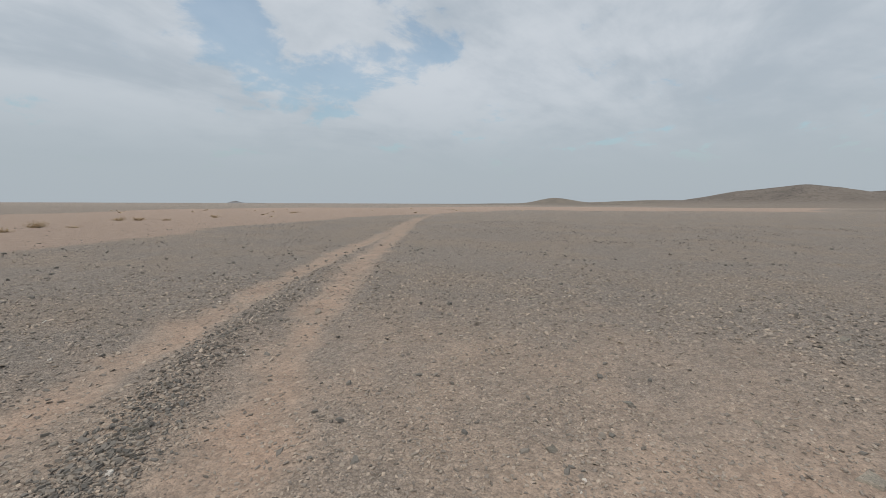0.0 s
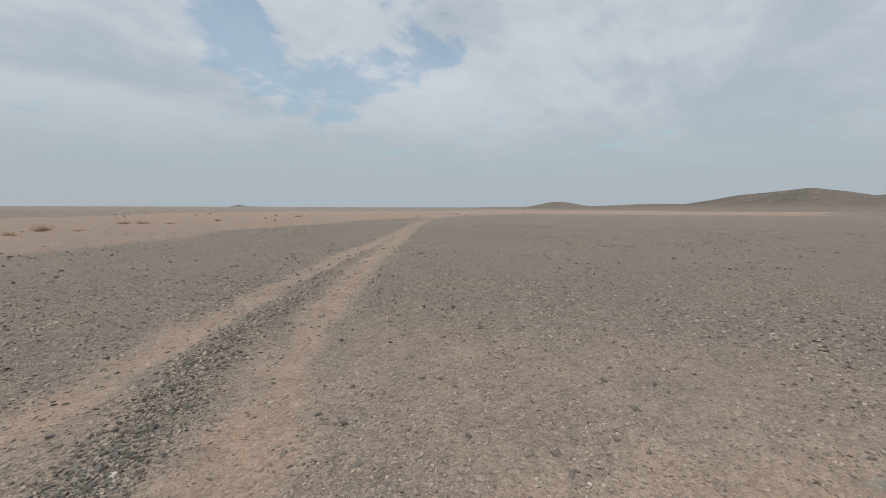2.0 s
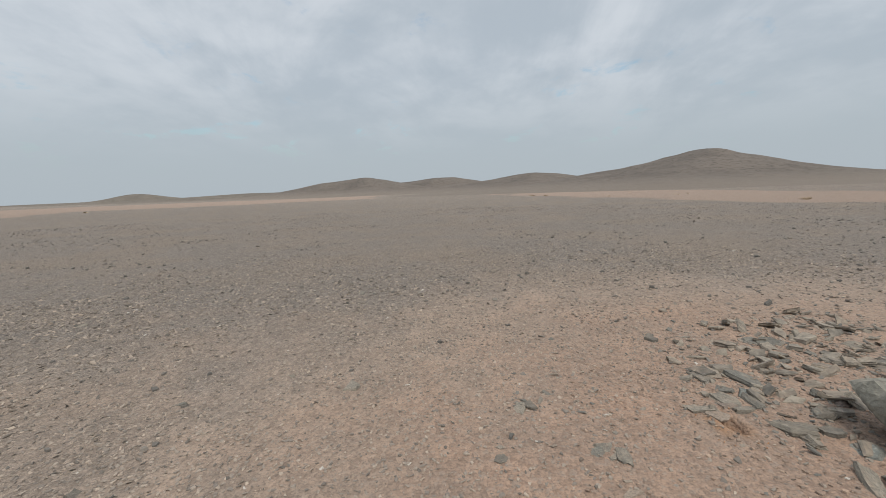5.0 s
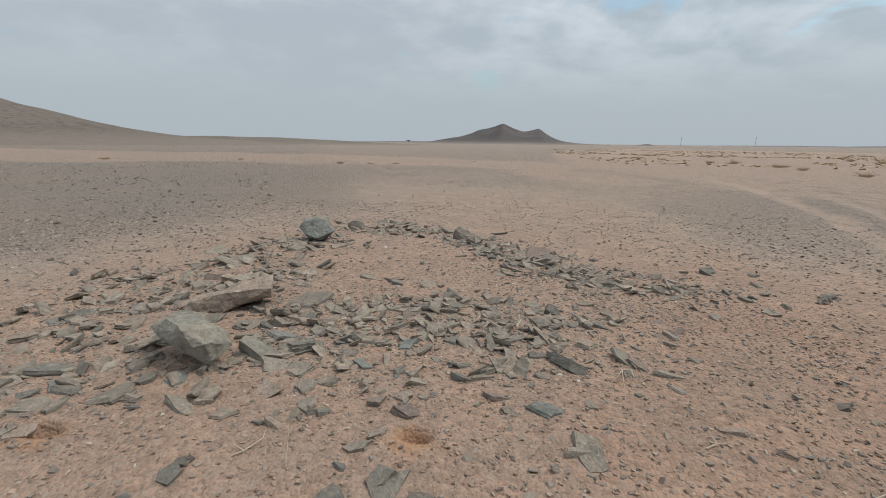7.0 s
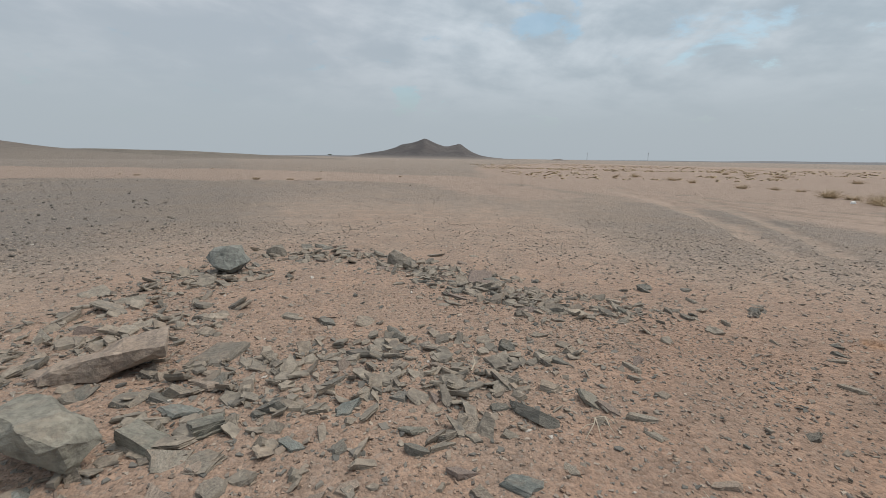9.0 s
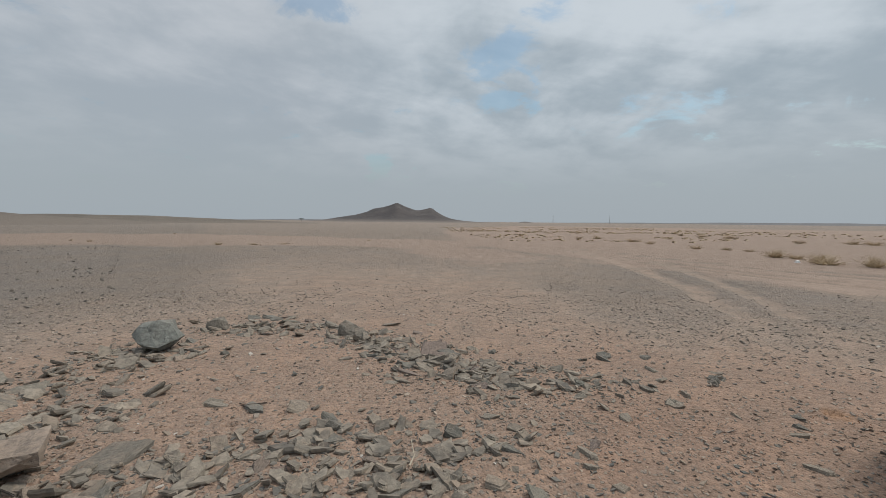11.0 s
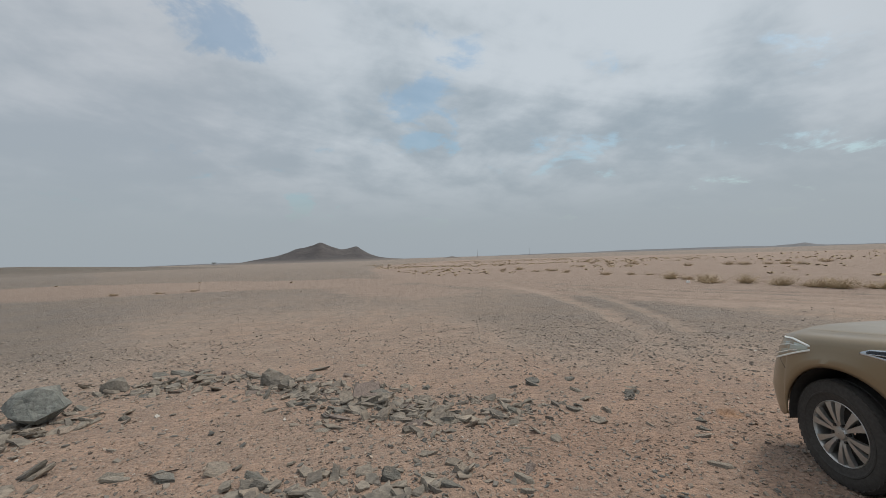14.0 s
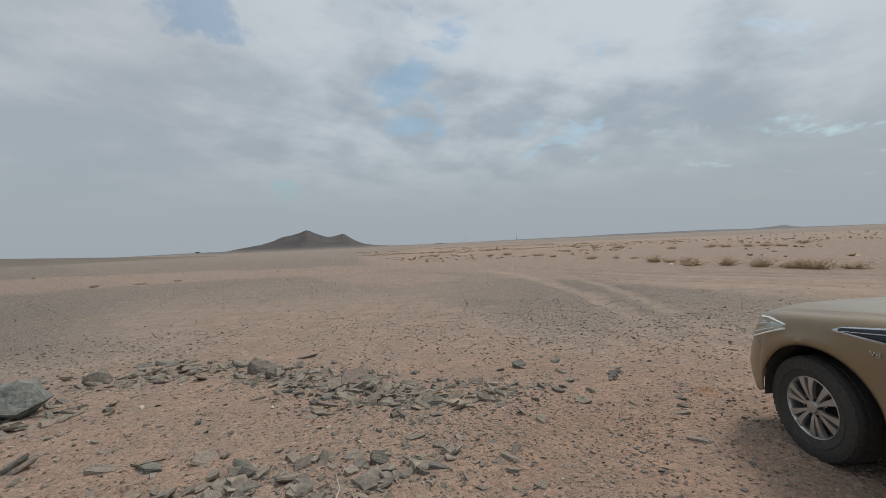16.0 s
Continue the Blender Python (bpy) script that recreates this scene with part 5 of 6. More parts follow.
def far_scrub():
    """The far scrub belts, past counting, as one mesh."""
    rng = np.random.default_rng(77)
    verts, faces = [], []
    spots = [(float(rng.uniform(14, 90)), float(rng.uniform(60, 150)), 0.9) for _ in range(900)]
    spots += [(float(rng.uniform(50, 260)), float(rng.uniform(20, 90)), 1.1) for _ in range(300)]
    spots += [(float(rng.uniform(-90, 8)), float(rng.uniform(-120, -52)), 0.9) for _ in range(60)]
    spots += [(float(rng.uniform(-120, 10)), float(rng.uniform(33, 58)), 0.5) for _ in range(26)]
    spots += [(float(rng.uniform(11, 62)), float(rng.uniform(40, 92)), 0.62) for _ in range(900)]
    spots += [(float(rng.uniform(28, 120)), float(rng.uniform(16, 60)), 0.7) for _ in range(420)]
    for x, y, s in spots:
        if lump(x, y, 9, 3) < 0.47:
            continue
        s *= float(rng.uniform(0.5, 1.3))
        z = float(ground_z(x, y))
        for _ in range(20):
            a, e = rng.uniform(0, 2 * math.pi), radians(rng.uniform(5, 80))
            d = np.array([math.cos(a) * math.cos(e), math.sin(a) * math.cos(e), math.sin(e) * 0.4]) * s * rng.uniform(0.3, 0.6)
            side = np.array([-math.sin(a), math.cos(a), 0.4]) * 0.05 * s
            p = np.array([x, y, z])
            k = len(verts)
            verts.extend([p - side, p + side, p + d * 0.6 + side * 1.4, p + d * 0.6 - side, p + d])
            faces.extend([(k, k + 1, k + 2, k + 3), (k + 3, k + 2, k + 4)])
    return tagged(new("scrub", mesh_from("scrub", [tuple(v) for v in verts], faces, STRAW)), "belts of low dry brown scrub on far sand", "scrub", kind="stuff")


far_scrub()


# ---------------------------------------------------------------- twigs and straws
def part(name, bm, mat, parent, label=""):
    """One mesh under a thing or a part; the bmesh is in the parent's own space."""
    me = bpy.data.meshes.new(name)
    bmesh.ops.recalc_face_normals(bm, faces=bm.faces[:])
    bm.to_mesh(me)
    bm.free()
    me.materials.append(mat)
    ob = new(name, me)
    ob.parent = parent
    return tagged(ob, label) if label else ob


def strand(name, pts, radius, mat, label, category, branches=()):
    ob = new(name, None)
    ob.matrix_world = Matrix.Translation((pts[0][0], pts[0][1], float(ground_z(pts[0][0], pts[0][1]))))
    base = ob.matrix_world.translation.copy()
    for line in (pts, *branches):
        bm = bmesh.new()
        rings = []
        for i, p in enumerate(line):
            r = radius * (1 - 0.7 * i / max(1, len(line) - 1))
            c = Vector((p[0], p[1], float(ground_z(p[0], p[1])) + p[2])) - base
            ahead = Vector(line[min(i + 1, len(line) - 1)]) - Vector(line[max(i - 1, 0)])
            u = ahead.normalized().orthogonal()
            v = ahead.normalized().cross(u)
            rings.append([bm.verts.new(c + (u * math.cos(t) + v * math.sin(t)) * r) for t in (0, 1.26, 2.51, 3.77, 5.03)])
        for a, b in zip(rings, rings[1:]):
            for k in range(5):
                bm.faces.new((a[k], a[(k + 1) % 5], b[(k + 1) % 5], b[k]))
        bm.faces.new(rings[0])
        bm.faces.new(rings[-1][::-1])
        part("branch" if line is not pts else "stem", bm, mat, ob)
    return tagged(ob, label, category, "dead twigs among the stones")


strand("dead_root", [(1.61, 3.86, 0.01), (1.60, 3.80, 0.05), (1.56, 3.72, 0.06), (1.50, 3.66, 0.03), (1.46, 3.62, 0.005)], 0.004, ROOT, "bleached forked root lying on the soil", "root",
       ([(1.60, 3.80, 0.05), (1.66, 3.78, 0.07), (1.72, 3.76, 0.04), (1.76, 3.70, 0.01)], [(1.60, 3.80, 0.05), (1.58, 3.70, 0.05), (1.57, 3.60, 0.01)],
        [(1.56, 3.72, 0.06), (1.51, 3.72, 0.05), (1.45, 3.70, 0.02)], [(1.66, 3.78, 0.07), (1.66, 3.70, 0.05), (1.69, 3.63, 0.01)]))
strand("dead_twig", [(1.88, 3.02, 0.005), (1.95, 3.05, 0.025), (2.06, 3.09, 0.01)], 0.004, ROOT, "small pale forked twig on the soil", "twig", ([(1.95, 3.05, 0.025), (1.94, 3.14, 0.04)], [(1.95, 3.05, 0.025), (1.90, 3.08, 0.01)]))
strand("dry_stalk", [(-0.55, 2.52, 0.0), (-0.56, 2.58, 0.1), (-0.57, 2.63, 0.2)], 0.003, ROOT, "thin upright dry straw stalk", "stalk")
strand("dead_twig", [(-0.90, 2.55, 0.005), (-0.84, 2.58, 0.02), (-0.78, 2.68, 0.03), (-0.80, 2.75, 0.04)], 0.004, ROOT, "thin curved pale straw on the soil", "twig", ([(-0.84, 2.58, 0.02), (-0.93, 2.62, 0.02)],))
strand("dead_twig", [(0.80, 4.52, 0.02), (0.84, 4.60, 0.05), (0.82, 4.72, 0.12)], 0.007, ROOT, "pale bent stick among the slates", "twig")
strand("dead_twig", [(2.55, 2.75, 0.005), (2.68, 2.80, 0.03), (2.8, 2.83, 0.01)], 0.003, ROOT, "thin pale straw on the soil", "twig", ([(2.68, 2.80, 0.03), (2.70, 2.9, 0.04)],))


# ---------------------------------------------------------------- far marks: a thorn tree, two masts, a scrap
def acacia(x, y, high):
    rng = np.random.default_rng(4)
    tree = new("acacia_tree", None)
    tree.location = (x, y, float(ground_z(x, y)))
    bm = bmesh.new()
    bmesh.ops.create_cone(bm, cap_ends=True, segments=8, radius1=high * 0.04, radius2=high * 0.02, depth=high * 0.6, matrix=Matrix.Translation((0, 0, high * 0.3)))
    for a in range(5):
        m = Matrix.Translation((0, 0, high * 0.5)) @ pose(0, 0, 0, 0, 50, a * 72) @ Matrix.Translation((0, 0, high * 0.22))
        bmesh.ops.create_cone(bm, cap_ends=True, segments=6, radius1=high * 0.018, radius2=high * 0.008, depth=high * 0.45, matrix=m)
    part("trunk", bm, plain("bark", (0.13, 0.1, 0.08), 0.9), tree)
    verts, faces = [], []
    for _ in range(900):
        a, r = rng.uniform(0, 2 * math.pi), high * 0.62 * rng.uniform(0, 1) ** 0.5
        c = np.array([r * math.cos(a), r * math.sin(a), high * (0.78 + 0.16 * rng.uniform(-1, 1) * (1 - r / high))])
        u, v = rng.normal(0, 1, 3) * high * 0.02, rng.normal(0, 1, 3) * high * 0.02
        k = len(verts)
        verts.extend([tuple(c - u), tuple(c + v), tuple(c + u), tuple(c - v)])
        faces.append((k, k + 1, k + 2, k + 3))
    crown = new("crown", mesh_from("crown", verts, faces, plain("thorn leaves", (0.07, 0.085, 0.045), 0.8)))
    crown.parent = tree
    return tagged(tree, "small dark flat-crowned thorn tree far off", "tree")


acacia(-103.6, 468, 4.0)
STEEL = plain("galvanised steel", (0.32, 0.33, 0.34), 0.5, 0.6)
for az, dist, high in ((-21.5, 1500, 26), (-28.6, 1500, 28)):
    d = Vector(direction(az, 0)) * dist
    mast = new("mast", None)
    mast.location = (d.x, d.y, 0)
    bm = bmesh.new()
    bmesh.ops.create_cone(bm, cap_ends=True, segments=6, radius1=0.7, radius2=0.3, depth=high, matrix=Matrix.Translation((0, 0, high / 2)))
    part("pole", bm, STEEL, mast)
    bm = bmesh.new()
    bmesh.ops.create_cube(bm, size=1, matrix=Matrix.Translation((0, 0, high * 0.9)) @ Matrix.Diagonal((4, 0.4, 0.4, 1)))
    part("crossarm", bm, STEEL, mast)
    tagged(mast, "thin grey steel mast far on the horizon", "mast", "masts on the horizon")
bm = hull([Vector((float(v[0]) * 0.28, float(v[1]) * 0.2, float(v[2]) * 0.12)) for v in slab_points(7, np.random.default_rng(2))])
scrap = new("litter", None)
scrap.location = (20.6, 19.7, float(ground_z(20.6, 19.7)))
part("bag", bm, plain("white plastic", (0.75, 0.75, 0.74), 0.5), scrap)
tagged(scrap, "crumpled white plastic scrap on the sand", "litter")


# ---------------------------------------------------------------- the parked off-road car
def paint_material():
    m, n = material("beige metallic paint")
    co = n.add("ShaderNodeTexCoord").outputs["Object"]
    dust = n.noise(co, 3.0, 6, 0.65)
    fleck = n.noise(co, 260, 2, 0.5)
    z = n.add("ShaderNodeSeparateXYZ", {0: co}).outputs[2]
    col = n.mix(n.step(fleck, 0.35, 0.65), (0.225, 0.17, 0.098), (0.275, 0.21, 0.125))
    dirt = n.math("MULTIPLY", n.step(n.math("ADD", z, n.math("MULTIPLY", dust, 0.5)), 0.55, 1.0, 1.0, 0.25), n.step(dust, 0.3, 0.7))
    col = n.mix(n.math("MULTIPLY", dirt, 0.55), col, (0.27, 0.20, 0.135))
    surface(n, col, n.math("ADD", 0.32, n.math("MULTIPLY", dirt, 0.4)), dust, 0.02, 0.01, Metallic=0.35, Coat_Weight=0.6, Coat_Roughness=0.15)
    return m


PAINT = paint_material()
RUBBER = plain("tyre rubber", (0.055, 0.051, 0.047), 0.85, 0, 0.4, 40, bump=0.3)
LINER = plain("dusty black plastic", (0.042, 0.040, 0.037), 0.85, 0, 0.35, 14, bump=0.2)
ALLOY = plain("silver alloy", (0.47, 0.47, 0.455), 0.34, 0.8, 0.2, 25)
IRON = plain("brake iron", (0.06, 0.058, 0.055), 0.6, 0.6)
CHROME = plain("chrome", (0.58, 0.60, 0.63), 0.2, 1.0, 0.05)
BLACKGLOSS = plain("dark blue-black plastic", (0.012, 0.015, 0.025), 0.25)
LAMP_GLASS = plain("headlamp glass", (0.46, 0.51, 0.46), 0.12, 0.1, 0.15, 14, coat=1.0)
LAMP_STRIP = plain("pale lamp reflector", (0.88, 0.90, 0.86), 0.25, 0.0, 0.1, 14)
TINTED = plain("tinted glass", (0.012, 0.014, 0.015), 0.05, 0, 0.0, 3, coat=1.0)
RED_LENS = plain("red lens", (0.25, 0.01, 0.008), 0.15, 0, 0.1, 10, coat=0.6)
AXLE2, SILL, ARCH_R, ARCH_Z, ARCH_L, ARCH_X = -3.075, 0.40, 0.505, 0.43, 0.545, 0.125


def half_width(x):
    if x > 0.28:
        t = min(1.0, (x - 0.28) / 0.68)
        return 0.985 * max(0.0, 1 - t ** 2.5) ** (1 / 2.5)
    if x < -3.75:
        t = min(1.0, (-3.75 - x) / 0.42)
        return 0.985 * max(0.0, 1 - t ** 4) ** 0.25
    return 0.985


def low_edge(x):
    z = SILL
    if x > 0.45:
        z = 0.37 + 0.05 * max(0, (x - 0.6))
    for axle in (0.0, AXLE2):
        d = abs(x - axle + ARCH_X) / ARCH_L
        if d < 1:
            z = ARCH_Z + ARCH_R * math.sqrt(1 - d * d)
    return z


def crown(x):
    """Height of the fender's shoulder and of the middle of the hood or belt."""
    xs = (-4.2, -0.95, -0.4, 0.0, 0.4, 0.7, 0.88, 0.98)
    return float(np.interp(x, xs, (1.25, 1.25, 1.21, 1.165, 1.12, 1.07, 1.0, 0.89))), float(np.interp(x, xs, (1.26, 1.30, 1.28, 1.25, 1.215, 1.165, 1.11, 0.97)))


def section(x):
    """Half a cross-section: (y, z) from the lower edge over the side to the hood's gap."""
    wd, zb = half_width(x), low_edge(x)
    zs, _ = crown(x)
    s = wd / 0.985
    flare = max(0.0, 1 - min(abs(abs(x) - 0.0), abs(x - AXLE2)) / 0.62) * 0.032
    out = []
    for f, inset in ((0.0, 0.012 - flare), (0.12, 0.0 - flare), (0.3, -0.004 - flare * 0.4), (0.5, 0.0), (0.68, 0.006), (0.82, 0.018), (0.92, 0.038), (0.98, 0.065), (1.0, 0.10)):
        out.append((max(0.0, wd - inset * s), zb + (zs - zb) * f))
    out.append((max(0.0, wd - 0.15 * s), zs + 0.022 * s))
    return out


def side_y(x, z):
    pts = section(x)
    return float(np.interp(z, [p[1] for p in pts], [p[0] for p in pts]))


def loft(bm, columns):
    rows = [[bm.verts.new(p) for p in col] for col in columns]
    for a, b in zip(rows, rows[1:]):
        for k in range(len(a) - 1):
            bm.faces.new((a[k], b[k], b[k + 1], a[k + 1]))
    return rows


def patch(name, parent, mat, x0, x1, low, high, lift, label="", nx=14, nz=5, side=1):
    """A raised piece that lies on the car's flank between two height curves."""
    bm = bmesh.new()
    grid = []
    for i in range(nx + 1):
        x = x0 + (x1 - x0) * i / nx
        lo, hi = low(i / nx), high(i / nx)
        col = []
        for j in range(nz + 1):
            z = lo + (hi - lo) * j / nz
            rim = i in (0, nx) or j in (0, nz)
            col.append((x, side * (side_y(x, z) + (-0.01 if rim else lift)), z))
        grid.append(col)
    loft(bm, grid)
    ob = part(name, bm, mat, parent, label)
    ob.data.polygons.foreach_set("use_smooth", np.ones(len(ob.data.polygons), bool))
    return ob


def lathe(bm, profile, seg=56, closed=False):
    """Turn (y, r) round the y axis."""
    rings = [[bm.verts.new((r * math.cos(2 * math.pi * k / seg), y, r * math.sin(2 * math.pi * k / seg))) for k in range(seg)] for y, r in profile]
    pairs = list(zip(rings, rings[1:])) + ([(rings[-1], rings[0])] if closed else [])
    for a, b in pairs:
        for k in range(seg):
            bm.faces.new((a[k], a[(k + 1) % seg], b[(k + 1) % seg], b[k]))
    return rings


def box(bm, m):
    bmesh.ops.create_cube(bm, size=1, matrix=m)


def shade_smooth(ob, angle=35):
    ob.data.polygons.foreach_set("use_smooth", np.ones(len(ob.data.polygons), bool))
    ob.data.set_sharp_from_angle(angle=radians(angle))
    return ob


def build_car():
    car = new("off_road_car", None)
    # body shell, both flanks
    xs = sorted({round(0.28 + 0.68 * math.sin(a), 4) for a in np.linspace(0.02, math.pi / 2, 22)}
                | {round(axle - ARCH_X + ARCH_L * math.cos(a), 4) for axle in (0.0, AXLE2) for a in np.linspace(0.0, math.pi, 29)}
                | {round(axle - ARCH_X + s * (ARCH_L + 0.003), 4) for axle in (0.0, AXLE2) for s in (-1, 1)}
                | {round(v, 3) for v in np.linspace(-3.75, -0.55, 25)} | {round(-3.75 - 0.42 * math.sin(a), 4) for a in np.linspace(0.1, math.pi / 2, 10)}, reverse=True)
    bm = bmesh.new()
    for side in (1, -1):
        loft(bm, [[(x, side * y, z) for y, z in section(x)] for x in xs])
    # plate under the hood and the belt
    body = shade_smooth(part("body", bm, PAINT, car), 40)
    mod = body.modifiers.new("thickness", "SOLIDIFY")
    mod.thickness, mod.offset = 0.014, 0
    # hood
    bm = bmesh.new()
    cols = []
    for x in [v for v in xs if -0.95 <= v <= 0.93] + [-0.95]:
        (y0, z0), (_, h) = section(x)[-1], crown(x)
        y0 = max(0.0, y0 - 0.006)
        half = [(f * y0, z0 + 0.004 + (h - z0) * g) for f, g in ((1.0, -0.15), (0.985, 0.02), (0.93, 0.22), (0.84, 0.46), (0.76, 0.66), (0.66, 0.74), (0.45, 0.86), (0.2, 0.97), (0.0, 1.0))]
        cols.append([(x, y, z) for y, z in half] + [(x, -y, z) for y, z in half[-2::-1]])
    loft(bm, sorted(cols, key=lambda c: -c[0][0]))
    hood = shade_smooth(part("hood", bm, PAINT, car), 50)
    mod = hood.modifiers.new("thickness", "SOLIDIFY")
    mod.thickness, mod.offset = 0.012, -1
    # nose: grille and lower bumper face
    bm = bmesh.new()
    box(bm, Matrix.Translation((0.90, 0, 0.84)) @ Matrix.Diagonal((0.10, 0.82, 0.24, 1)))
    part("grille", bm, LINER, car, "dark grille")
    for z in (0.78, 0.86, 0.94):
        bm = bmesh.new()
        box(bm, Matrix.Translation((0.955, 0, z)) @ Matrix.Diagonal((0.02, 0.78, 0.022, 1)))
        part("grille_bar", bm, CHROME, car, "chrome bar")
    for side in (1, -1):
        # headlamp: pointed at its rear end
        low_l = lambda t: 1.028 - 0.268 * t
        high_l = lambda t: 1.052 + 0.03 * math.sin(min(1.0, t * 2.2) * 1.57) - 0.085 * max(0.0, t - 0.35)
        lamp = patch("headlight", car, LAMP_GLASS, 0.12, 0.85, low_l, high_l, 0.008, "clear glass headlamp", side=side)
        for a, b in ((0.14, 0.36), (0.54, 0.72)):
            patch("lamp_bar", lamp, LAMP_STRIP, 0.24, 0.83, lambda t, a=a: low_l(0.13 + 0.84 * t) + a * (high_l(0.13 + 0.84 * t) - low_l(0.13 + 0.84 * t)),
                  lambda t, b=b: low_l(0.13 + 0.84 * t) + b * (high_l(0.13 + 0.84 * t) - low_l(0.13 + 0.84 * t)), 0.013, "bright inner strip", 12, 2, side)
        patch("lamp_frame", lamp, LAMP_STRIP, 0.11, 0.86, lambda t: low_l(t) - 0.004, lambda t: low_l(t) + 0.020, 0.016, "bright rim", 14, 5, side)
        patch("lamp_frame", lamp, LAMP_STRIP, 0.11, 0.86, lambda t: high_l(t) - 0.012, lambda t: high_l(t) + 0.008, 0.016, "bright rim", 14, 5, side)
        # fender vent
        vl = lambda t: 1.093 + 0.072 * t - 0.085 * min(1, t / 0.8) + 0.09 * max(0, t - 0.8) / 0.2
        vh = lambda t: 1.103 + 0.085 * t + 0.026 * min(1, t / 0.18)
        vent = patch("fender_vent", car, CHROME, -0.27, -0.74, vl, vh, 0.012, "chrome-framed air vent", 30, 10, side)
        inset = lambda t: 0.10 + 0.84 * t
        patch("vent_mesh", vent, BLACKGLOSS, -0.315, -0.72, lambda t: vl(inset(t)) + 0.017, lambda t: vh(inset(t)) - 0.009, 0.015, "dark inset", 18, 8, side)
        patch("vent_bar", vent, CHROME, -0.33, -0.70, lambda t: 1.095 + 0.045 * t, lambda t: 1.113 + 0.047 * t, 0.028, "chrome bar", 12, 2, side)
        # seam between bumper and fender
        bm = bmesh.new()
        line = [(0.60 - 0.18 * t, 0.91 - 0.11 * t) for t in np.linspace(0, 1, 8)]
        loft(bm, [[(x, side * (side_y(x, z + d) + 0.0085), z + d) for d in (-0.003, 0.003)] for x, z in line])
        part("seam", bm, LINER, car)
        # gap between hood and fender
        bm = bmesh.new()
        rows = []
        for x in np.linspace(0.25, -0.9, 16):
            y0, z0 = section(x)[-1]
            rows.append([(x, side * (y0 + d), z0 + 0.006) for d in (-0.007, 0.004)])
        loft(bm, rows)
        part("hood_gap", bm, LINER, car)
        # doors: seams and handles
        for x in (-0.78, -1.85, -2.75):
            bm = bmesh.new()
            loft(bm, [[(x + d, side * (side_y(x, z) + 0.0085), z) for d in (-0.004, 0.004)] for z in np.linspace(0.45 if x > -2.5 else 0.95, 1.1, 8)])
            part("door_seam", bm, LINER, car)
        for x in (-1.62, -2.60):
            bm = bmesh.new()
            box(bm, Matrix.Translation((x, side * 0.99, 1.0)) @ Matrix.Diagonal((0.2, 0.04, 0.035, 1)))
            bmesh.ops.bevel(bm, geom=bm.edges[:], offset=0.012, segments=2, affect="EDGES")
            part("door_handle", bm, CHROME, car, "chrome handle")
        # mirror
        bm = bmesh.new()
        box(bm, Matrix.Translation((-0.98, side * 1.08, 1.22)) @ Matrix.Diagonal((0.13, 0.24, 0.19, 1)))
        bmesh.ops.bevel(bm, geom=bm.edges[:], offset=0.04, segments=3, affect="EDGES")
        part("wing_mirror", bm, PAINT, car)
        # tail lamp
        bm = bmesh.new()
        box(bm, Matrix.Translation((-4.08, side * 0.86, 1.0)) @ Matrix.Diagonal((0.16, 0.16, 0.34, 1)))
        bmesh.ops.bevel(bm, geom=bm.edges[:], offset=0.03, segments=2, affect="EDGES")
        part("tail_light", bm, RED_LENS, car, "red lens")
        # running board
        bm = bmesh.new()
        box(bm, Matrix.Translation((-1.62, side * 0.90, 0.39)) @ Matrix.Diagonal((1.7, 0.16, 0.05, 1)))
        part("running_board", bm, LINER, car)
        # wheel arch liners
        for axle in (0.0, AXLE2):
            bm = bmesh.new()
            arc = np.linspace(-0.13, math.pi + 0.1, 27)
            loft(bm, [[(axle - ARCH_X + (ARCH_L + 0.001) * math.cos(a), side * y, ARCH_Z + (ARCH_R + 0.001) * math.sin(a)) for y in (0.972, 0.80, 0.60)] + [(axle, side * 0.60, ARCH_Z)] for a in arc])
            part("arch_liner", bm, LINER, car, "black wheel arch lining")
    # cabin with roof, set on the belt
    bm = bmesh.new()
    low, top = [(-0.80, 0.80), (-1.0, 0.93), (-3.95, 0.93), (-4.12, 0.80)], [(-1.62, 0.62), (-1.75, 0.70), (-3.75, 0.72), (-3.9, 0.62)]
    lv = [bm.verts.new((x, s * y, 1.25)) for s, pts in ((1, low), (-1, low[::-1])) for x, y in pts]
    tv = [bm.verts.new((x, s * y, 1.90)) for s, pts in ((1, top), (-1, top[::-1])) for x, y in pts]
    for k in range(8):
        bm.faces.new((lv[k], lv[(k + 1) % 8], tv[(k + 1) % 8], tv[k]))
    bm.faces.new(tv)
    bm.faces.new(lv[::-1])
    bmesh.ops.bevel(bm, geom=[e for e in bm.edges if all(v.co.z > 1.5 for v in e.verts)], offset=0.05, segments=3, affect="EDGES")
    shade_smooth(part("cabin", bm, PAINT, car), 30)
    def pane(corners, name):
        bm = bmesh.new()
        v = [Vector(c) for c in corners]
        nrm = (v[1] - v[0]).cross(v[2] - v[0]).normalized()
        nrm = nrm if nrm.dot(sum(v, Vector()) / 4 - Vector((-2.4, 0, 1.4))) > 0 else -nrm
        a = [bm.verts.new(p + nrm * 0.006) for p in v]
        b = [bm.verts.new(p - nrm * 0.01) for p in v]
        bm.faces.new(a)
        bm.faces.new(b[::-1])
        for k in range(4):
            bm.faces.new((a[k], a[(k + 1) % 4], b[(k + 1) % 4], b[k]))
        part(name, bm, TINTED, car, "tinted glass")
    def on_side(s, x, f):
        return (x, s * (0.93 + (0.71 - 0.93) * f), 1.25 + 0.65 * f)
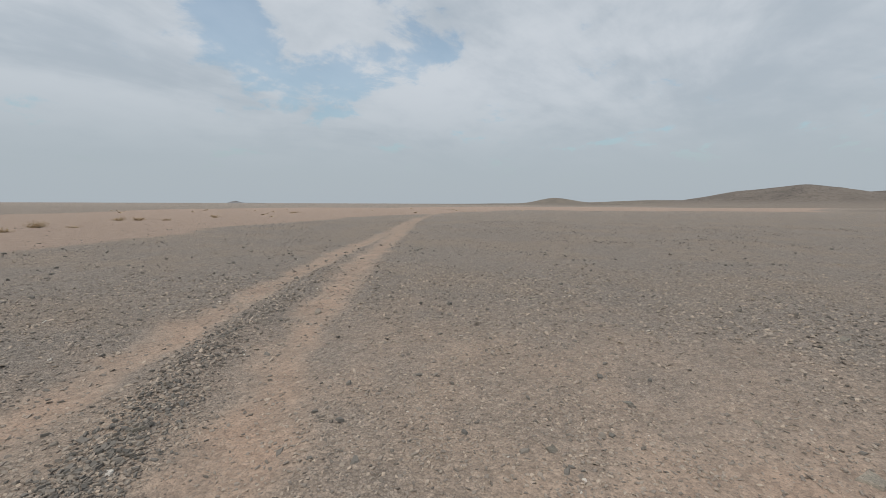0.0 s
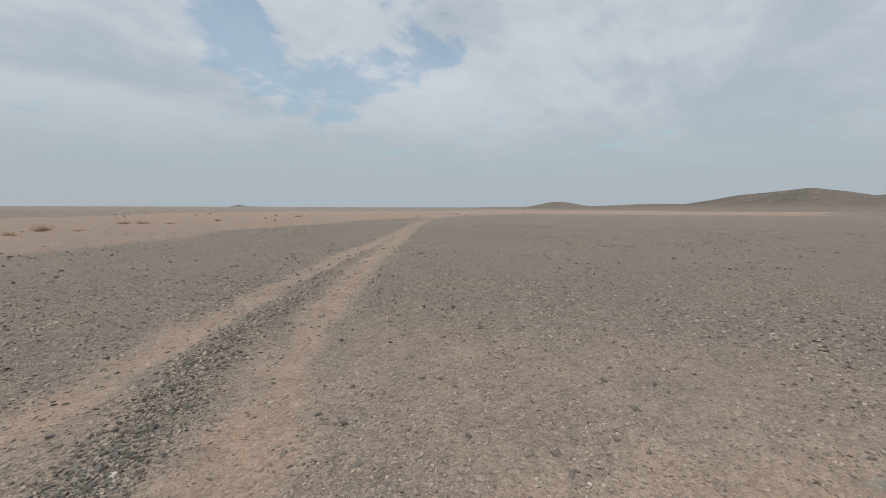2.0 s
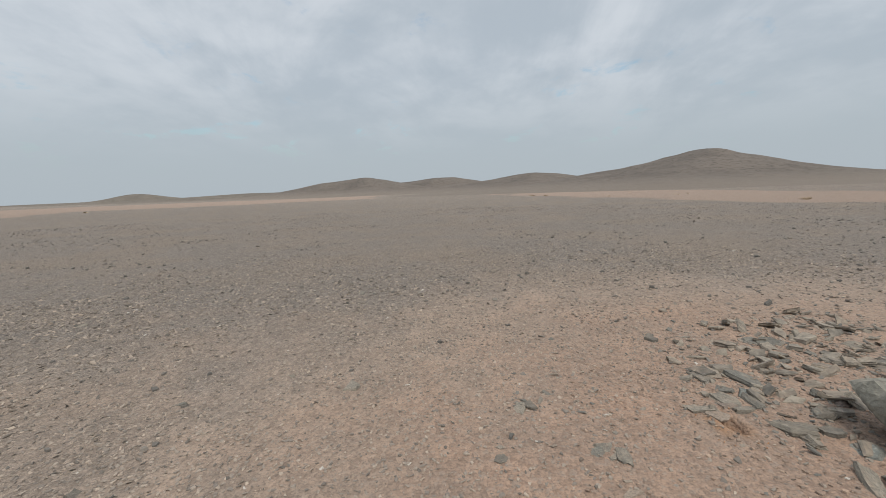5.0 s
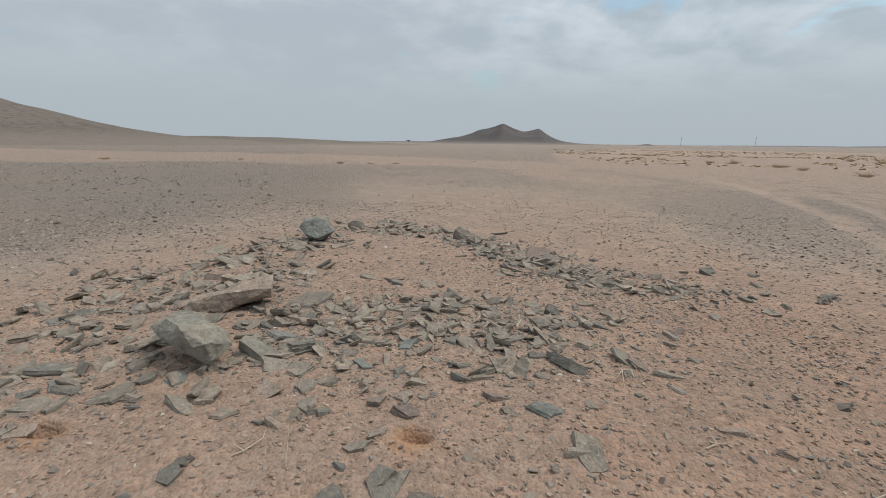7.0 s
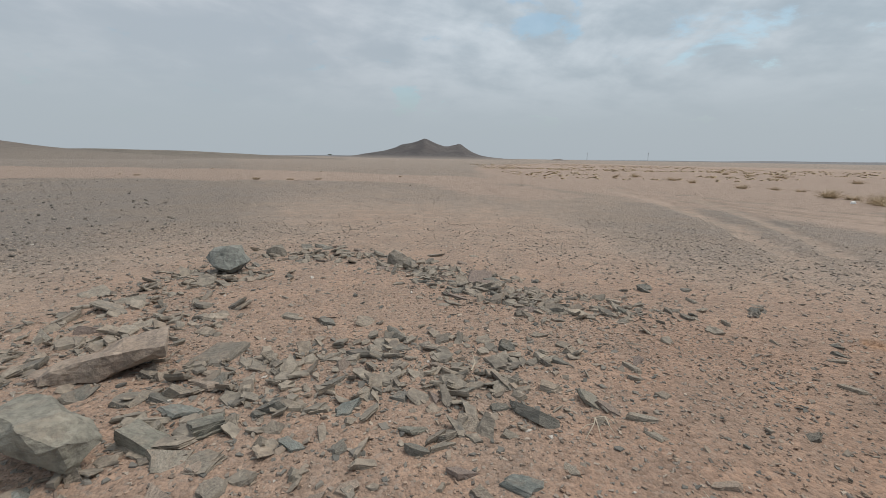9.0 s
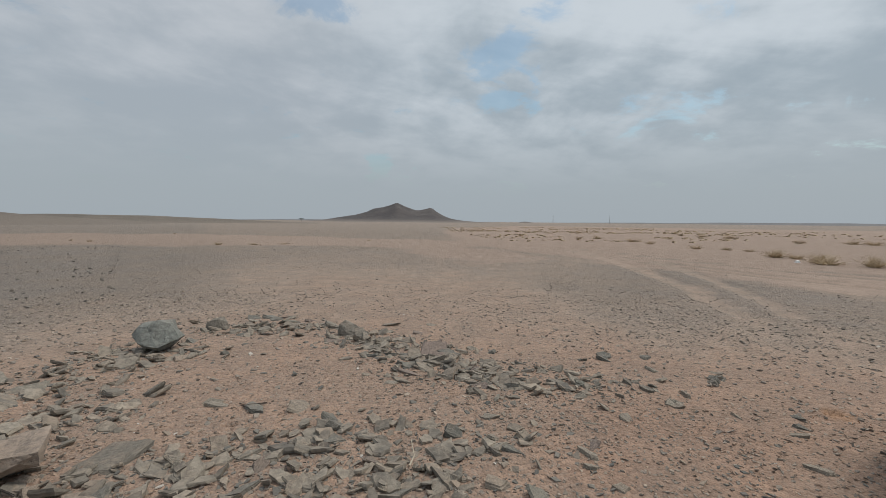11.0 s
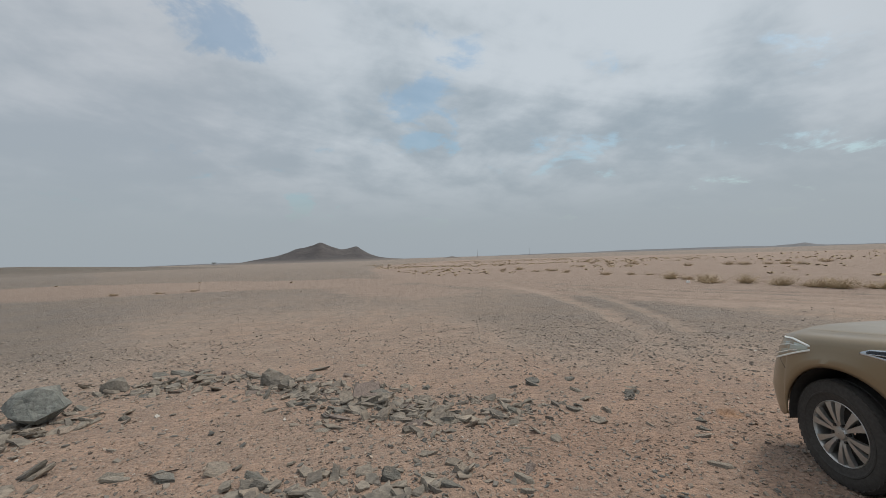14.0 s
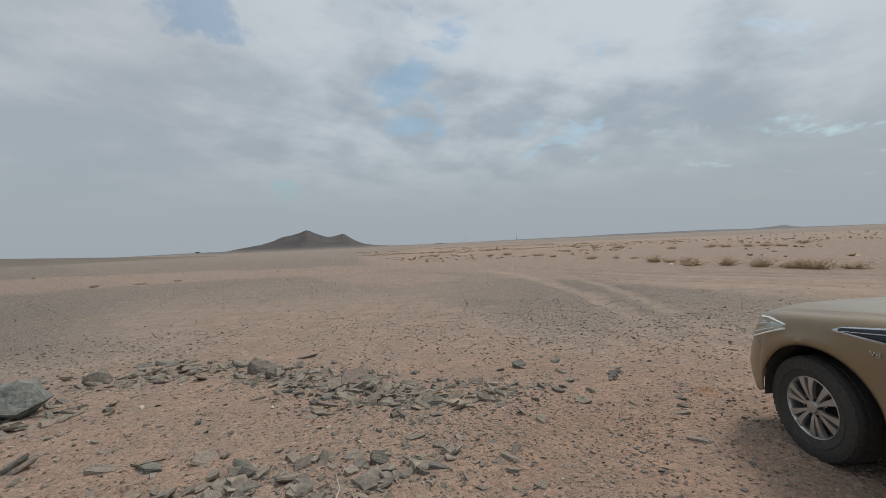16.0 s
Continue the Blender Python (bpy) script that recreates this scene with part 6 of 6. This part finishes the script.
    for s in (1, -1):
        for xa, xb, xc, xd in ((-1.16, -1.85, -1.85, -1.70), (-1.95, -2.75, -2.75, -1.95), (-2.85, -3.75, -3.62, -2.85)):
            pane((on_side(s, xa, 0.1), on_side(s, xb, 0.1), on_side(s, xc, 0.85), on_side(s, xd, 0.85)), "side_window")
    pane(((-0.95, 0.73, 1.36), (-0.95, -0.73, 1.36), (-1.55, -0.60, 1.835), (-1.55, 0.60, 1.835)), "windshield")
    pane(((-4.09, 0.74, 1.25), (-4.09, -0.74, 1.25), (-3.925, -0.60, 1.82), (-3.925, 0.60, 1.82)), "rear_window")
    # belt cover, and the floor pan: an unseen box added to block light
    bm = bmesh.new()
    box(bm, Matrix.Translation((-2.5, 0, 1.23)) @ Matrix.Diagonal((3.2, 1.70, 0.05, 1)))
    part("belt_panel", bm, PAINT, car)
    bm = bmesh.new()
    box(bm, Matrix.Translation((-1.55, 0, 0.42)) @ Matrix.Diagonal((4.5, 1.15, 0.2, 1)))
    part("floor_pan", bm, LINER, car)
    # engine badge on the flank, read from outside
    txt = bpy.data.curves.new("badge", "FONT")
    txt.body, txt.size, txt.extrude, txt.bevel_depth = "V8", 0.085, 0.004, 0.001
    tmp = new("tmp", txt)
    me = bpy.data.meshes.new_from_object(tmp.evaluated_get(bpy.context.evaluated_depsgraph_get()))
    bpy.data.objects.remove(tmp)
    me.materials.append(CHROME)
    badge = new("badge", me)
    badge.parent = car
    badge.matrix_local = Matrix(((-0.82, 0, 0, -0.565), (0, 0, 1, side_y(-0.6, 1.0) + 0.010), (0, 0.58, 0, 0.99), (0, 0, 0, 1)))
    tagged(badge, "chrome engine badge")

    # the nose leans back above and bulges forward at the bumper
    raked = {"body", "hood", "hood_gap", "headlight", "lamp_bar", "lamp_frame", "seam", "grille", "grille_bar"}
    for ob in [o for o in car.children_recursive if o.type == "MESH" and o.name.split(".")[0] in raked]:
        co = np.empty(len(ob.data.vertices) * 3, np.float32)
        ob.data.vertices.foreach_get("co", co)
        v = co.reshape(-1, 3)
        z = v[:, 2]
        v[:, 0] -= smooth(v[:, 0], 0.2, 0.85) * (0.34 * (np.clip(z, 0.62, 1.25) - 0.82) + 0.3 * np.clip(0.62 - z, 0, 1))
        ob.data.vertices.foreach_set("co", v.ravel())
        ob.data.update()

    # wheels
    def wheel(x, side):
        hubm = Matrix.Translation((x, side * 0.80, 0.405)) @ (Matrix.Identity(4) if side > 0 else pose(0, 0, 0, 0, 0, 180))
        wh = new("wheel", None)
        wh.parent = car
        wh.matrix_local = hubm
        bm = bmesh.new()
        lathe(bm, [(-.11, .245), (-.128, .285), (-.134, .335), (-.127, .38), (-.112, .402), (-.085, .409), (-.055, .411), (-.052, .402), (-.042, .402), (-.039, .412), (0, .413), (.039, .412), (.042, .402),
                   (.052, .402), (.055, .411), (.085, .409), (.112, .402), (.127, .38), (.134, .335), (.132, .315), (.136, .312), (.136, .302), (.131, .298), (.128, .285), (.11, .245)], 72)
        tyre = shade_smooth(part("tyre", bm, RUBBER, wh), 50)
        bm = bmesh.new()
        for k in range(46):
            for e, yy in ((0.0, 0.104), (0.5, -0.104), (0.25, 0.07), (0.75, -0.07), (0.6, 0.0)):
                a = 2 * math.pi * (k + e) / 46
                tip = math.copysign(0.22, yy) if abs(yy) > 0.09 else 0
                box(bm, pose(0, 0, 0, 0, math.degrees(-a), 0) @ Matrix.Translation((0.4025 - 0.009 * (abs(yy) > 0.09), yy, 0)) @ pose(0, 0, 0, 12 if yy >= 0 else -12, 0, math.degrees(tip)) @ Matrix.Diagonal((0.016, 0.034 if abs(yy) > 0.09 else 0.026, 0.046, 1)))
        part("tread", bm, RUBBER, tyre, "blocky dusty tread")
        bm = bmesh.new()
        lathe(bm, [(.098, .247), (.112, .245), (.115, .241), (.112, .237), (.098, .228), (.05, .222), (-.10, .205), (-.11, .245)], 64)
        rim = shade_smooth(part("rim", bm, ALLOY, wh, "silver alloy rim"), 40)
        bm = bmesh.new()
        lathe(bm, [(.0, .01), (.0, .165), (-.02, .165), (-.02, .19), (-.05, .215)], 40)
        part("brake_disc", bm, IRON, wh, "dark brake disc")
        for k in range(6):
            for s in (-1, 1):
                bm = bmesh.new()
                ring = []
                for r, half, yy, off in ((.045, .013, .098, 9), (.10, .015, .110, 10), (.16, .021, .115, 10.8), (.20, .027, .114, 11.4), (.236, .034, .111, 11.8)):
                    a = math.radians(60 * k + 18 + s * off)
                    c, t = Vector((math.cos(a) * r, 0, math.sin(a) * r)), Vector((-math.sin(a), 0, math.cos(a)))
                    ring.append([bm.verts.new(c - t * half + Vector((0, yy - .028, 0))), bm.verts.new(c - t * half * .85 + Vector((0, yy, 0))),
                                 bm.verts.new(c + t * half * .85 + Vector((0, yy, 0))), bm.verts.new(c + t * half + Vector((0, yy - .028, 0)))])
                for a, b in zip(ring, ring[1:]):
                    for j in range(3):
                        bm.faces.new((a[j], a[j + 1], b[j + 1], b[j]))
                part("spoke", bm, ALLOY, rim)
            bm = bmesh.new()
            a = math.radians(60 * k + 48)
            bmesh.ops.create_cone(bm, cap_ends=True, segments=6, radius1=.013, radius2=.010, depth=.03, matrix=Matrix.Translation((math.cos(a) * .068, .10, math.sin(a) * .068)) @ pose(0, 0, 0, -90, 0, 0))
            part("lug_nut", bm, IRON, rim)
        bm = bmesh.new()
        lathe(bm, [(.07, .075), (.095, .072), (.10, .05), (.112, .044), (.116, .03), (.118, .002)], 32)
        shade_smooth(part("hub_cap", bm, ALLOY, rim, "grey hub cap"), 40)
        return wh

    for x in (0.0, AXLE2):
        for side in (1, -1):
            wheel(x, side)
    car.matrix_world = pose(5.385, 3.335, float(ground_z(4.6, 3.6)) - 0.005, 0, 0, 70)
    return tagged(car, "dusty beige metallic off-road car parked on the gravel", "car")


build_car()
